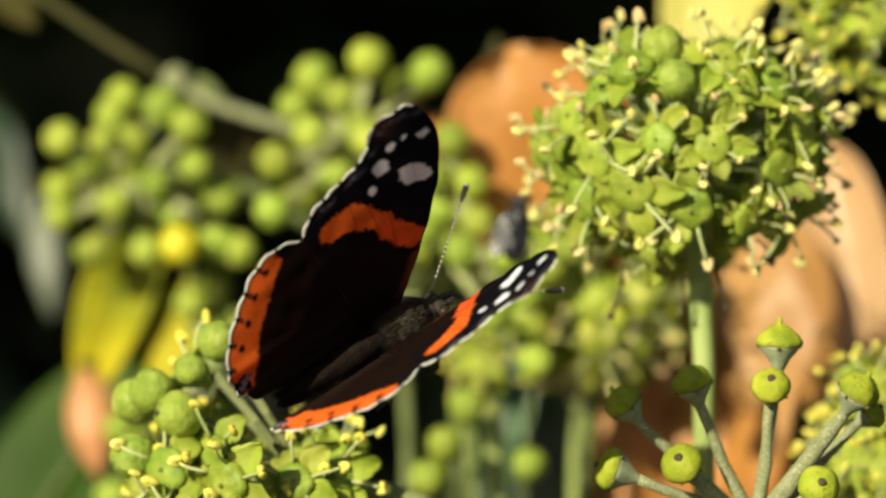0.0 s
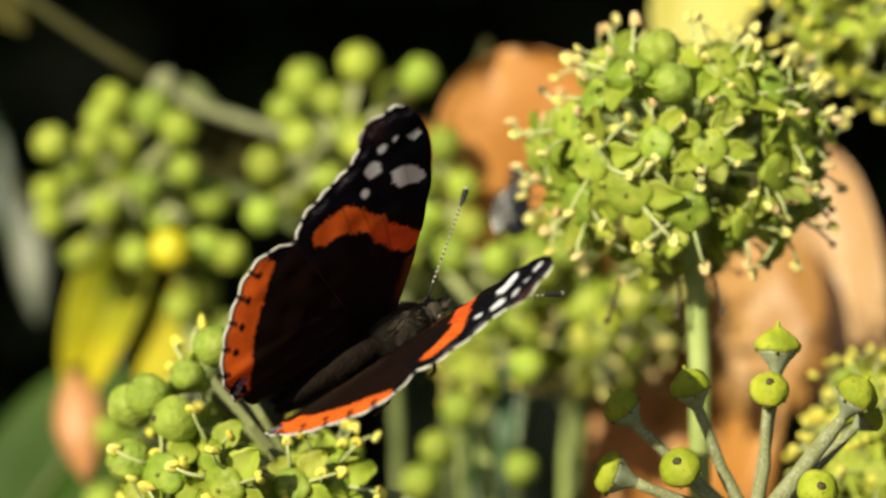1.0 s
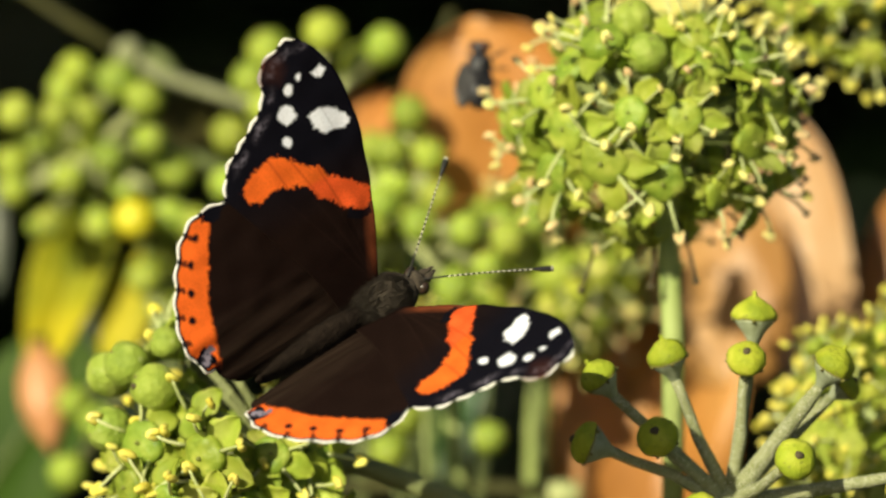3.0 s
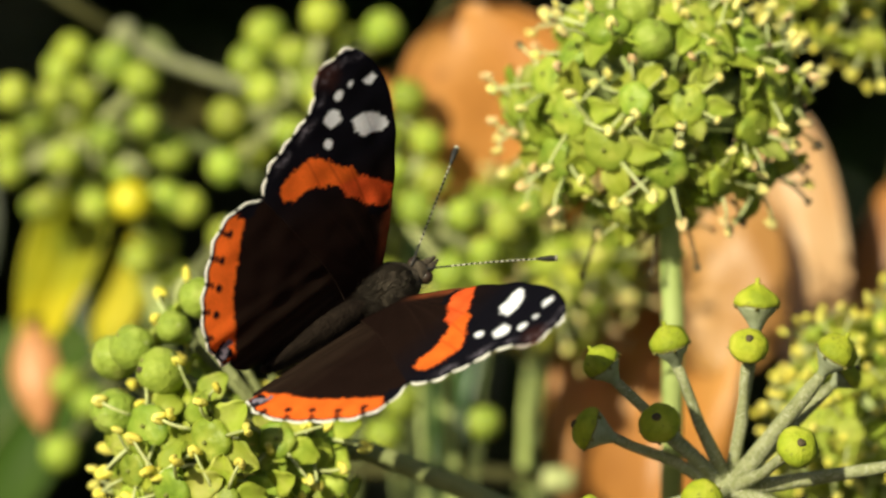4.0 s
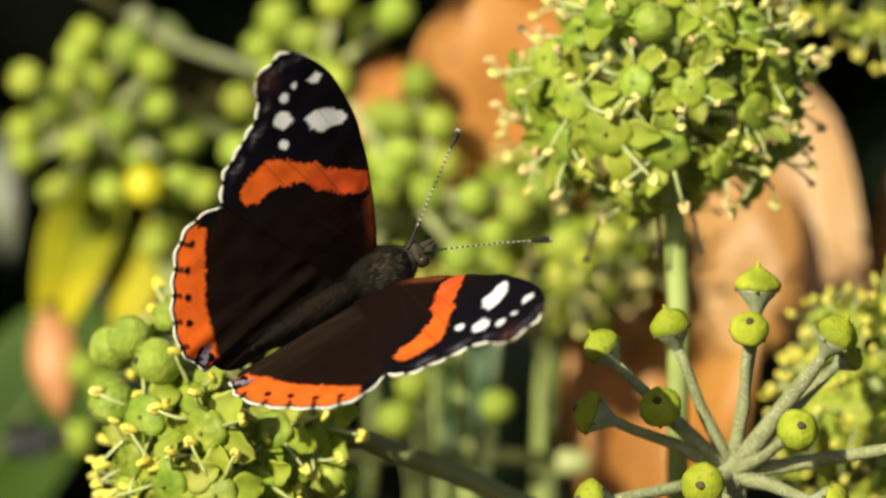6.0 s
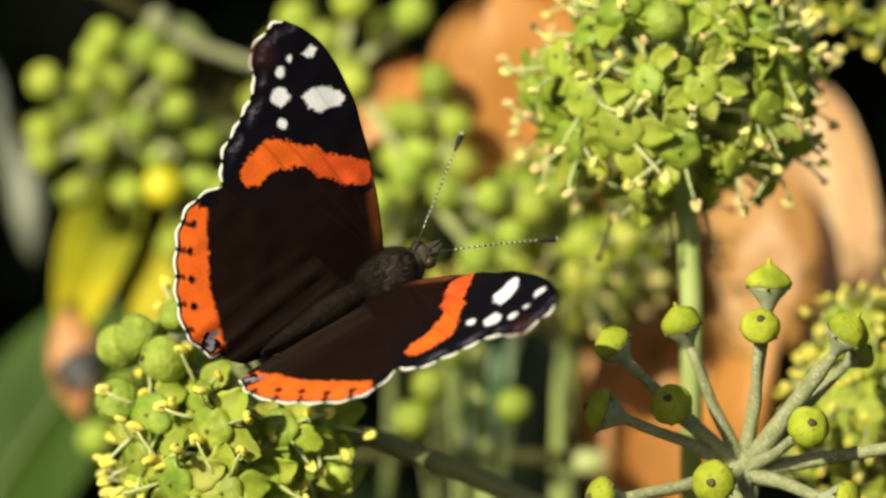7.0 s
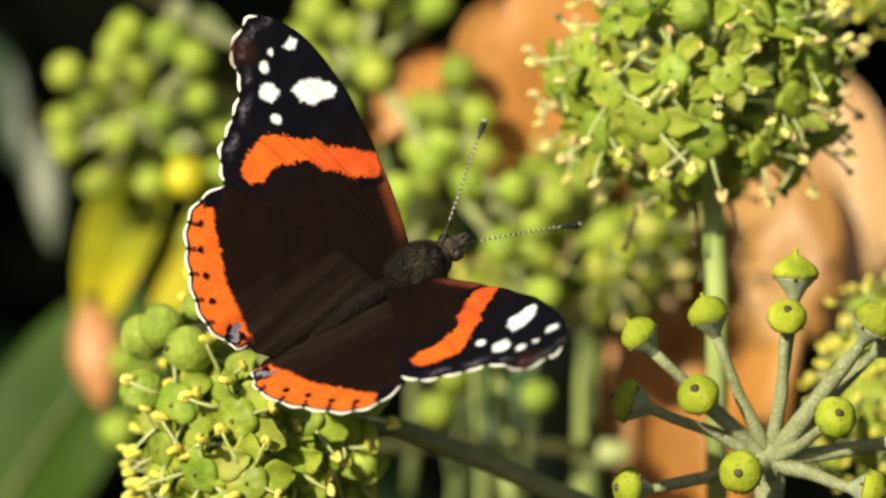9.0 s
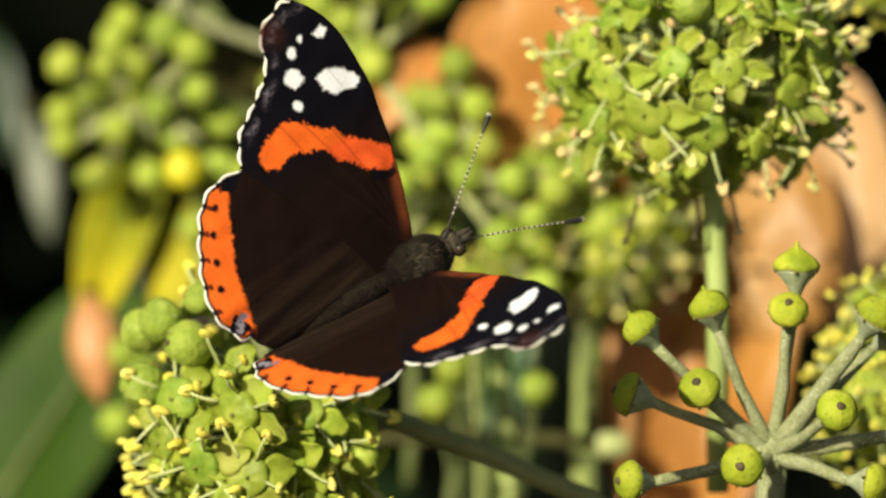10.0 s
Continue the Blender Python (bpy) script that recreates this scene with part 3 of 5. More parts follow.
# ---------------------------------------------------------------- leaves round the flowers
LEAVES = "autumn leaves caught in the ivy"
for base, tip, width, up, mat, label, more in [
    ((12, 100, 2), (2.5, 94, 32), 25, (-0.3, -1, 0.35), DEAD, "orange-brown dead leaf with a rounded end behind the flowers", dict(kind="round", arch=0.04, cup=0.08, seed=1.0)),
    ((32, 117, 12), (23, 109, -42), 25, (-0.2, -1, 0.25), DEAD, "large orange-brown dead leaf hanging behind the flower stems", dict(kind="round", arch=0.05, cup=0.12, wave=0.16, seed=2.2)),
    ((34.2, 109.0, 10.0), (36.0, 104.0, -15.0), 18.0, (-0.35, -1, 0.2), TAN, "tan dead leaf with a curved edge behind the flower head", dict(kind="round", arch=0.05, cup=-0.1, seed=3.1)),
    ((42.6, 113.0, 20.2), (48.6, 110.0, -15.5), 13.5, (-0.25, -1, 0.25), DEAD_PALE, "pale shiny pinkish-brown dead leaf, curled lengthwise", dict(kind="round", arch=0.03, cup=0.22, wave=0.03, seed=4.6)),
    ((58.6, 122.0, 10.5), (57.0, 117.0, -18.0), 9.5, (-0.2, -1, 0.15), DEAD, "brown dead leaf beside the pale one", dict(kind="oval", arch=0.06, cup=-0.1, seed=5.9)),
    ((-45.6, 124, 12), (-54.8, 119, -15), 10.0, (-0.1, -1, 0.3), YELLOW, "yellowing leaf hanging among the bud clusters, folded along its midrib", dict(stalk=(-38, 134, 22), arch=0.04, cup=0.0, wave=0.04, fold=0.55, seed=6.4)),
    ((-40.5, 124, 3.5), (-45.2, 119, -14), 7.5, (-0.3, -1, 0.3), YELLOW, "small bright yellow leaf behind the flower head", dict(stalk=(-36, 130, 12), arch=0.06, cup=-0.1, wave=0.04, seed=3.9)),
    ((-54.6, 117, -9.0), (-52.4, 114, -23.6), 6.6, (-0.3, -1, 0.35), PEACH_LEAF, "small peach-coloured withered leaf", dict(stalk=(-53, 128, -4), arch=0.10, cup=-0.25, seed=7.7)),
    ((-77.0, 152.0, -50.0), (-49.5, 147.0, -9.5), 23, (-0.35, -1, 0.45), MID_GREEN, "broad green leaf with a pale midrib below the bud clusters", dict(kind="round", arch=0.03, cup=0.03, wave=0.05, vein=0.7, fold=0.08, seed=8.1)),
    ((-66.2, 170, 15), (-63.8, 166, -3.0), 4.8, (-0.25, -1, 0.3), GREY_LEAF, "narrow grey-green leaf, its silvery sheen partly painted in pale grey", dict(kind="oval", stalk=(-78, 200, 30), arch=0.06, cup=-0.15, seed=9.3)),
    ((-75, 178, 27), (-68, 172, 7), 8, (-0.2, -1, 0.3), DARK, "narrow green leaf beside the grey one", dict(kind="lance", stalk=(-84, 200, 34), arch=0.06, cup=0.1, seed=14.3)),
    ((-66, 118, 42), (-60, 112, 35), 5, (-0.3, -1, 0.2), OLIVE_LEAF, "small dull olive leaf on the woody branch", dict(stalk=(-64, 116, 42.5), arch=0.06, cup=0.1, seed=15.1)),
    ((-37.0, 128, 23.4), (-30.7, 128, 13.3), 10, (-0.3, -1, 0.2), OLIVE_LEAF, "dull olive-brown leaf in half shade behind the bud clusters", dict(stalk=(-35, 142, 20), arch=0.05, cup=0.1, seed=16.6)),
    ((33, 116, 52), (26, 108, 29.5), 14, (-0.3, -1, 0.4), PALE_YELLOW, "pale yellow leaf above the flower head", dict(kind="round", arch=0.06, cup=0.1, seed=10.2)),
    ((-8, 109, 23), (-17, 105, 11), 8, (-0.2, -1, 0.3), DEAD, "small russet dead leaf behind the buds", dict(arch=0.06, cup=0.1, seed=12.8)),
    ((2.5, 130, 2), (-1.0, 122, -34), 9, (-0.2, -1, 0.4), GREEN, "green leaf behind the thin stalks", dict(kind="lance", arch=0.05, cup=0.1, seed=11.5)),
]:
    tagged(leaf(base, tip, width, up, mat, label, **more), group=LEAVES)


# ---------------------------------------------------------------- bud clusters behind
PALE_PEDICEL = pedicel_mesh(FILAMENT_PALE)
DULL_PEDICEL = pedicel_mesh(DULL_STEM)


MIDWAY = Vector((18, -680, 0))     # buds lie nearer or farther along lines from here


def bud_cluster(label, hub, buds, foot, size, seed, sag=(0, 0, 3), ped=None, thick=1.25):
    """Round buds on their stalks round a hub, with a stem to the foot."""
    rng = random.Random(seed)
    hub = Vector(hub)
    ob = thing("ivy_bud_cluster", P(*hub), label, "ivy buds", "clusters of round ivy buds")
    bm = bmesh.new()
    tube(bm, bend((0, 0, 0), (Vector(foot) - hub) * MM, Vector(sag) * MM, 10), [0.85 * MM] * 11, 10)
    part("peduncle", (bm, DULL_STEM), ob)
    bm = bmesh.new()
    bmesh.ops.create_icosphere(bm, subdivisions=2, radius=1.9 * MM)
    part("hub", (bm, STEM), ob)
    for b in buds:
        d = MIDWAY + (Vector(b) + Vector((0.35, 0, -0.75)) - MIDWAY) * (1 + rng.uniform(-7, 5) / 790) - hub
        s = size * rng.uniform(0.92, 1.1)
        out = (d.normalized() + Vector((0, -0.25, 0.15))).normalized()
        part("bud", BALL, ob, placed(d * MM, out, s, rng.uniform(0, 6)))
        stalk_between((0, 0, 0), (d - out * 2.6 * s) * MM, ped or PALE_PEDICEL, ob, thick)
    return ob


bud_cluster("blurred yellow-green ivy buds on pale radiating stalks", (-46.2, 114, 15.9),
            [(-56.7, 110, 21.2), (-53.9, 110, 17.8), (-57.0, 110, 14.8), (-56.9, 110, 11.4), (-53.2, 110, 7.0), (-49.9, 110, 13.0), (-42.5, 110, 11.4),
             (-44.7, 110, 15.6), (-45.8, 110, 7.0), (-39.6, 110, 17.8), (-40.3, 110, 23.0), (-33.9, 110, 7.0), (-51.7, 112, 21.0), (-53.4, 114, 18.0), (-51.2, 114, 13.0), (-47.2, 115, 8.2), (-52.9, 115, 7.2), (-37.1, 114, 7.8), (-48.3, 115, 17.6), (-36.5, 115, 14.0)],
            (-24, 114, 9), 0.84, 21)
bud_cluster("blurred yellow-green ivy buds at the end of a branch", (-42.5, 116, 25.5),
            [(-48.8, 110, 26.8), (-50.3, 112, 24.6), (-47.7, 110, 21.1), (-43.7, 110, 25.5)], (-36, 115, 25), 0.9, 22)
bud_cluster("blurred yellow-green ivy buds clustered above the branch", (-18.5, 106, 20),
            [(-23.6, 104, 28.9), (-16.7, 104, 31.2), (-20.1, 104, 26.3), (-26.0, 104, 25.3), (-24.1, 104, 21.8), (-28.5, 104, 18.3), (-20.5, 104, 16.5),
             (-17.6, 104, 22.3), (-12.1, 104, 27.4), (-8.9, 104, 29.6), (-28.9, 104, 12.0), (-25.2, 104, 14.3)],
            (-12, 108, -34), 0.93, 23, (3, 0, 0))
bud_cluster("blurred pale green ivy buds behind the butterfly", (-6.5, 98, 6),
            [(-10.2, 96, 16.1), (-10.6, 96, 11.0), (-5.6, 96, 20.7), (-3.8, 96, 16.8), (-7.4, 96, 11.8), (-2.3, 96, 10.3), (-0.2, 96, 4.6), (-5.0, 92, 7.0),
             (0.3, 92, -0.2), (-12.9, 92, 5.6), (-13.7, 92, 1.4), (-10.0, 90, 6.3), (3.1, 92, -2.4), (2.5, 92, 7.2), (6.4, 94, 6.8), (4.3, 95, 1.3),
             (-16.0, 95, 20.5), (-14, 93, -4), (-8, 93, -2), (-2.9, 90, 15.2), (-7.7, 90, 15.9), (-4.2, 90, 6.6), (1.7, 84, 5.9), (7.0, 84, 4.8), (4.4, 84, 1.2), (-9.0, 90, 9.3), (0.1, 84, -1.4), (10.2, 84, 7.0)],
            (-7, 104, -40), 0.84, 24, (2, 0, 0))
bud_cluster("a few blurred ivy buds low among thin stalks", (-1, 96, -62),
            [(-3.2, 86, -13.0), (-5.9, 86, -17.8), (-8.0, 86, -22.0), (4.6, 86, -20.3), (5.4, 86, -7.5)], (2, 120, -90), 0.82, 25, (0, 0, 0), DULL_PEDICEL, 0.35)
bud_cluster("blurred ivy buds at the lower edge of the yellow leaf", (-37, 112, -8),
            [(-46, 106, -18.5), (-29, 106, 3.0), (-37.2, 112, 2.0), (-40.1, 112, -0.2), (-35.3, 112, -2.8), (-37.9, 112, -3.5), (-49.1, 108, -16.1), (-49.9, 108, -25.1)],
            (-30, 118, -60), 0.84, 26, (0, 0, 0))
yellow_bud = thing("ivy_bud", P(-40.7, 104, 6.7), "single ripe bright yellow ivy bud", "ivy bud")
part("bud", BALL.copy(), yellow_bud, placed((0, 0, 0), (0.2, -1, 0.3), 0.98)).data.materials[0] = material(
    "ripe_bud", [(0.60, 0.53, 0.012), (0.70, 0.63, 0.03)], rough=0.45, scale=260, bump=0.2)
stalk_between((0, 2.5 * MM, 0), (2 * MM, 9 * MM, -8 * MM), PEDICEL, yellow_bud)

branch = thing("ivy_branch", P(-71, 114, 47.2), "pale woody ivy branch crossing behind the buds", "branch")
bm = bmesh.new()
o = Vector((-71, 114, 47.2))
pts = [Vector(p) - o for p in ((-71, 114, 47.2), (-58.5, 114, 38.5), (-50.3, 114, 33.0), (-42.2, 114, 28.2), (-37.7, 114, 25.5), (-28.9, 114, 22.6), (-19.5, 110, 20), (-14, 110, 12))]
tube(bm, [p * MM for p in pts[:4]], [0.6 * MM, 0.65 * MM, 0.7 * MM, 0.95 * MM], 10)
part("stem", (bm, OLIVE_BARK), branch, None, "olive-brown older wood")
bm = bmesh.new()
tube(bm, [p * MM for p in pts[3:]], [1.0 * MM, 0.85 * MM, 0.8 * MM, 0.7 * MM, 0.6 * MM], 10)
part("shoot", (bm, STALK), branch, None, "pale younger shoot")
bm = bmesh.new()
bmesh.ops.create_icosphere(bm, subdivisions=3, radius=1.8 * MM)
for v in bm.verts:
    v.co *= 1 + 0.25 * noise.noise(v.co * 900)
part("knot", (bm, STALK), branch, Matrix.Translation((pts[3] + Vector((0.2, -0.5, 0.2))) * MM))

for base, top, r, skin in (((1.2, 92, -60), (0.3, 93, -14), 1.0, STEM), ((12, 94, -60), (10.4, 96, -9), 0.72, DULL_STEM), ((-2.2, 92, -60), (-3.0, 93, -16), 0.7, STEM)):
    st = thing("ivy_stalk", P(*base), "thin upright pale green ivy stalk, out of focus", "stalk", "upright stalks")
    bm = bmesh.new()
    tube(bm, bend((0, 0, 0), (Vector(top) - Vector(base)) * MM, (0.0006, 0, 0), 6), r * MM, 8)
    part("stem", (bm, skin), st)
cross = thing("cut_twig", P(-16.5, 95, -27.5), "olive-brown twig lying across, with a pale cut end", "twig")
bm = bmesh.new()
tube(bm, bend((0, 0, 0), (31 * MM, 0, -0.8 * MM), (0, 0, 0.0006), 8), [0.95 * MM] * 9, 10)
part("stem", (bm, OLIVE_BARK), cross)
bm = bmesh.new()
lathe(bm, [(0, 0), (1.5 * MM, 0), (1.7 * MM, 0.5 * MM), (1.6 * MM, 3.9 * MM), (0, 4.1 * MM)], 12)
part("cut_end", (bm, FILAMENT_PALE), cross, placed((29 * MM, -1 * MM, -0.8 * MM), (1, -0.1, 0)), "pale cut end")


# ---------------------------------------------------------------- flower heads
def flower_head(label, centre, given, count, radius, stem, seed, hub=(0, 0, 0), size=1.0, buds=(), stem_r=1.5, stem_mat=STEM, keep=None,
                stamens=(3, 5), wilted=0.1, peach=0.4, ped=PEDICEL, least=0.42, squash=1.0, made=None, small=0, petals=(3, 4, 4, 5), fuller=1.0, bud_size=1.07, bud_mesh=None, kit=GREEN_KIT, inner=None):
    """An umbel in flower: stem, hub, stalks, open flowers and unopened buds."""
    rng = random.Random(seed)
    ob = thing("ivy_flower_head", P(*centre), label, "ivy flowers", "ivy flower heads")
    hub = Vector(hub)
    bm = bmesh.new()
    tube(bm, [(Vector(p)) * MM for p in stem], [stem_r * MM * (1 + 0.12 * (k == 0)) for k in range(len(stem))], 14)
    part("peduncle", (bm, stem_mat), ob)
    bm = bmesh.new()
    bmesh.ops.create_icosphere(bm, subdivisions=2, radius=stem_r * 1.5 * MM)
    part("hub", (bm, stem_mat), ob, Matrix.Translation(hub * MM))
    axis = (Vector(stem[-1]) - Vector(stem[0])).normalized()
    keep = keep or (lambda d: d.angle(axis) > 0.5)
    taken = [Vector(g) for g in given]
    away = [v.normalized() for v in taken]
    dirs = spread(count, rng, away, least, keep)[len(taken):]
    spots = [(v, False) for v in taken] + [(Vector((d.x, d.y, d.z * (squash if d.z > 0 else 1))) * radius * rng.uniform(0.86, 1.06), False) for d in dirs] + [(Vector(b[:3]), b[3] if len(b) > 3 else 1.0) for b in buds]
    for v, bud in spots:
        out = ((v - hub).normalized() + Vector((rng.gauss(0, 0.15), rng.gauss(0, 0.15), rng.gauss(0, 0.15)))).normalized()
        s = size * rng.uniform(0.82, 1.1) * (fuller if v in taken else 1.0)
        if bud:
            part("bud", bud_mesh or BALL, ob, placed(v * MM, out, bud * bud_size * rng.uniform(0.97, 1.03), rng.uniform(0, 6)))
        else:
            flower(ob, v * MM, out, rng, s, rng.choice(petals), rng.randint(*(inner or stamens if v in taken else stamens)), wilted, peach, made, kit)
        stalk_between(hub * MM, (v - out * 2.4 * s) * MM, ped, ob)
    for d in spread(small, rng, [], 0.3, keep):      # green buds that stayed small, deeper among the stalks
        v = hub + d * radius * rng.uniform(0.6, 0.82)
        part("bud", BALL, ob, placed(v * MM, d, size * rng.uniform(0.45, 0.62), rng.uniform(0, 6)))
        stalk_between(hub * MM, v * MM, ped, ob, 0.8)
    return ob


tall_head = flower_head("open yellow-green ivy flower head with cream anthers on an upright stem", (24.0, 34.0, 18.3),
            [(-9.0, -12.1, 5.0), (-12.0, -10.3, 2.3), (1.4, -13.9, -7.9), (7.7, -10.6, -9.2), (-2.3, -8.6, -13.3),
             (11.2, -11.7, -3.6), (13.4, -9.2, 1.6), (15.6, -5.0, -2.2), (15.2, -4.5, 4.6), (12.6, -5.6, -9.2), (5.0, -12.3, 8.8), (-9.5, -12.7, -2.0), (10.9, -10.0, 6.2), (-10.9, -9.4, -7.0),
             (-5.4, -13.0, 7.5), (-5.4, -14.0, -5.7), (6.8, -13.4, 5.4), (-2.2, -15.8, -0.3), (3.8, -15.5, -0.8)],
            40, 16.4, [(1.4, 0, -1), (2.0, 0, -9.8), (2.8, 0, -25.4), (2.8, 1, -50)], 31, (0.6, 1, -3),
            buds=[(-2.0, -11.9, 10.4), (-0.4, -14.5, 6.5)], bud_size=0.9, bud_mesh=KNOBBLY, size=1.0, stem_r=1.3, small=22, fuller=1.2, wilted=0.05, peach=0.3, stamens=(5, 5), inner=(3, 4), squash=0.72, least=0.36,
            keep=lambda d: d.angle(Vector((0.1, 0, -1))) > 0.5 and (d.y > -0.25 or d.z > 0.75))
for a, b in (((27.5, 4.3), (29.4, -1.2)), ((17.2, 2.0), (16.0, -2.2)), ((38.9, 8.9), (42.2, 6.6)), ((39.6, 11.3), (42.1, 10.6)), ((33.3, 6.1), (34.7, 4.0)), ((24.2, 2.6), (24.1, -1.8))):
    # spent stamens hanging from the lower flowers
    a, b = [(Vector((x, 30, z)) - Vector((24.0, 34.0, 18.3))) * MM for x, z in (a, b)]
    bm = bmesh.new()
    tube(bm, bend(a + (a - b) * 0.35, b, (0.0003, 0, 0.0003), 5), [0.2 * MM] * 6, 6)
    bmesh.ops.create_icosphere(bm, subdivisions=2, radius=0.45 * MM, matrix=Matrix.Translation(b))
    part("spent_stamen", (bm, WILTED), tall_head, None, "withered brown stamen")
flower_head("blurred ivy flower head with yellow anthers, high up", (51.5, 60.0, 37.4), [], 34, 14.4, [(0, 0, -1), (14, 6, -3), (60, 16, -8)], 32,
            size=0.9, peach=0.1, stamens=(5, 5), made=BIG_STAMENS, kit=YELLOW_KIT)
flower_head("blurred yellowish ivy flower head low beside the buds", (53.4, 50.0, -20.0), [], 64, 13.8, [(0, 0, -1), (2, 4, -20), (3, 6, -60)], 33,
            size=0.86, peach=0.0, wilted=0.0, stamens=(5, 5), made=BIG_STAMENS, small=24, kit=YELLOW_KIT, least=0.3)
flower_head("blurred green ivy flower head behind the tall one", (13.0, 98.0, 0.3), [], 36, 12.0, [(0, 0, -1), (-2, 4, -20), (-3, 6, -60)], 34,
            size=0.95, peach=0.3, stamens=(4, 5), small=16, kit=YELLOW_KIT)

flower_head("few-flowered blurred ivy head with yellow anthers", (-1.0, 91.0, -8.4), [], 7, 3.0, [(0, 0, -1), (0.6, 1, -8), (1, 2, -50)], 35, stem_r=0.5,
            size=0.7, peach=0.0, wilted=0.0, stamens=(5, 5), made=BIG_STAMENS, kit=YELLOW_KIT, least=0.7)

# the flower head under the butterfly
NEAR_AT = (-23.5, 22, -26.4)
near_head = flower_head("bright green ivy flower head under the butterfly", NEAR_AT,
                        [(-11.1, -11.0, 6.4), (-3.8, -15.7, 5.1), (-12.9, -10.7, 1.5), (-8.2, -14.6, -0.7), (-2.8, -16.5, -2.2),
                         (3.3, -11.0, 5.0), (5.5, -8.0, 1.0), (1.6, -12.8, -0.6), (-5.7, -11.0, 7.9), (-14.6, 0.0, -2.4),
                         (4.0, -10.0, -5.2), (7.4, -5, -2), (6.0, -5, -8), (-9.7, 0.0, 17.7), (7.0, -6.7, 5.6), (7.5, -1, 9)],
                        46, 14.6, [(5, 0, 3.6), (13, 0, 3.6), (24, 2, -0.6), (35.1, 4, -5.6), (60, 12, -22)], 41, (5, 0, 3.6),
                        buds=[(-9.9, -10.5, 12.6), (-13.2, -7.0, 15.2), (-15.6, -4.0, 14.0), (-5.8, -7.0, 20.9, 0.88), (-8.7, -8.0, 17.7, 0.7), (-15.2, -8.5, 8.0)], stem_r=1.25, stem_mat=PEDUNCLE, wilted=0.03, peach=0.0,
                        made=BIG_STAMENS, small=22, stamens=(4, 5), size=1.17, petals=(4, 5, 5), bud_mesh=KNOBBLY, bud_size=0.97, least=0.36, kit=BROAD_KIT, ped=SAGE_PEDICEL,
                        keep=lambda d: d.angle(Vector((1, 0.1, -0.1))) > 1.0 and (d.y > -0.2 or d.z < -0.35) and not (d.z > 0.5 and d.x > -0.45))

bm = bmesh.new()
tube(bm, [Vector(v) * MM for v in ((-7.4, -9.0, 11.7), (-0.2, -7.0, 7.5), (1.7, -2.0, 5.3))], [0.75 * MM, 0.8 * MM, 0.85 * MM], 10)
part("pedicel", (bm, PEDUNCLE), near_head)

# ---------------------------------------------------------------- the sparse bud head in front
HUB = Vector((32.6, 12, -26.4))
front = thing("ivy_bud_cluster", P(*HUB), "sparse head of stalked yellow-green ivy buds with grey cups", "ivy buds")
bm = bmesh.new()
tube(bm, [(0, 0, 0), (-0.3 * MM, 2 * MM, -6 * MM), (0, 5 * MM, -25 * MM), (0, 10 * MM, -60 * MM)], [1.9 * MM, 1.6 * MM, 1.6 * MM, 1.7 * MM], 14)
part("peduncle", (bm, STALK), front)
bm = bmesh.new()
bmesh.ops.create_icosphere(bm, subdivisions=3, radius=2.3 * MM)
for v in bm.verts:
    v.co *= 1 + 0.35 * noise.noise(v.co * 900)
part("hub", (bm, STALK), front)
rng = random.Random(50)
for (x, y, z), out, kind, size, thick in [
    ((35.3, 8, -5.2), (0.02, -0.15, 1), 2, 1.0, 1.0), ((34.3, 6, -10.1), (0.02, -0.85, 0.6), 1, 0.86, 1.0), ((25.6, 7, -9.9), (-0.3, -0.3, 0.9), 0, 0.88, 1.0),
    ((18.0, 6.5, -12.2), (-0.6, -0.25, 0.75), 0, 0.85, 1.0), ((24.4, 5, -18.8), (-0.25, -0.85, 0.45), 1, 0.93, 1.0), ((16.7, 7, -19.5), (-0.85, -0.1, 0.3), 1, 0.95, 1.0),
    ((39.5, 0, -21.1), (0.25, -0.9, 0.3), 1, 0.92, 1.0), ((29.1, 1.5, -27.2), (-0.2, -1, -0.03), 1, 0.95, 1.0), ((43.9, 4, -10.8), (0.5, -0.35, 0.8), 0, 0.92, 1.5),
    ((16.8, 5, -29.1), (-0.9, -0.5, 0.05), 1, 0.9, 1.1), ((43.5, 3, -29.3), (0.9, -0.4, -0.1), 1, 0.9, 1.2), ((45.6, 10, -13.2), (0.7, -0.2, 0.5), 1, 0.7, 1.0),
    ((54, 4, -22.5), (0.9, -0.2, 0.2), 0, 0.9, 1.2)]:
    at = Vector((x, y, z)) - HUB
    out = Vector(out).normalized()
    part("bud", CONES[kind], front, placed(at * MM, out, size, rng.uniform(0, 6)))
    end = at - out * 3.0 * size
    bm = bmesh.new()
    mid = end * 0.55 + Vector((rng.uniform(-0.4, 0.4), rng.uniform(-0.4, 0.4), rng.uniform(-0.4, 0.4))) - out * 0.6
    tube(bm, [(0, 0, 0), end * 0.25 * MM, mid * MM, end * 0.85 * MM, end * MM], [0.95 * thick * MM, 0.8 * thick * MM, 0.68 * thick * MM, 0.6 * thick * MM, 0.62 * MM], 10)
    part("pedicel", (bm, STALK), front)


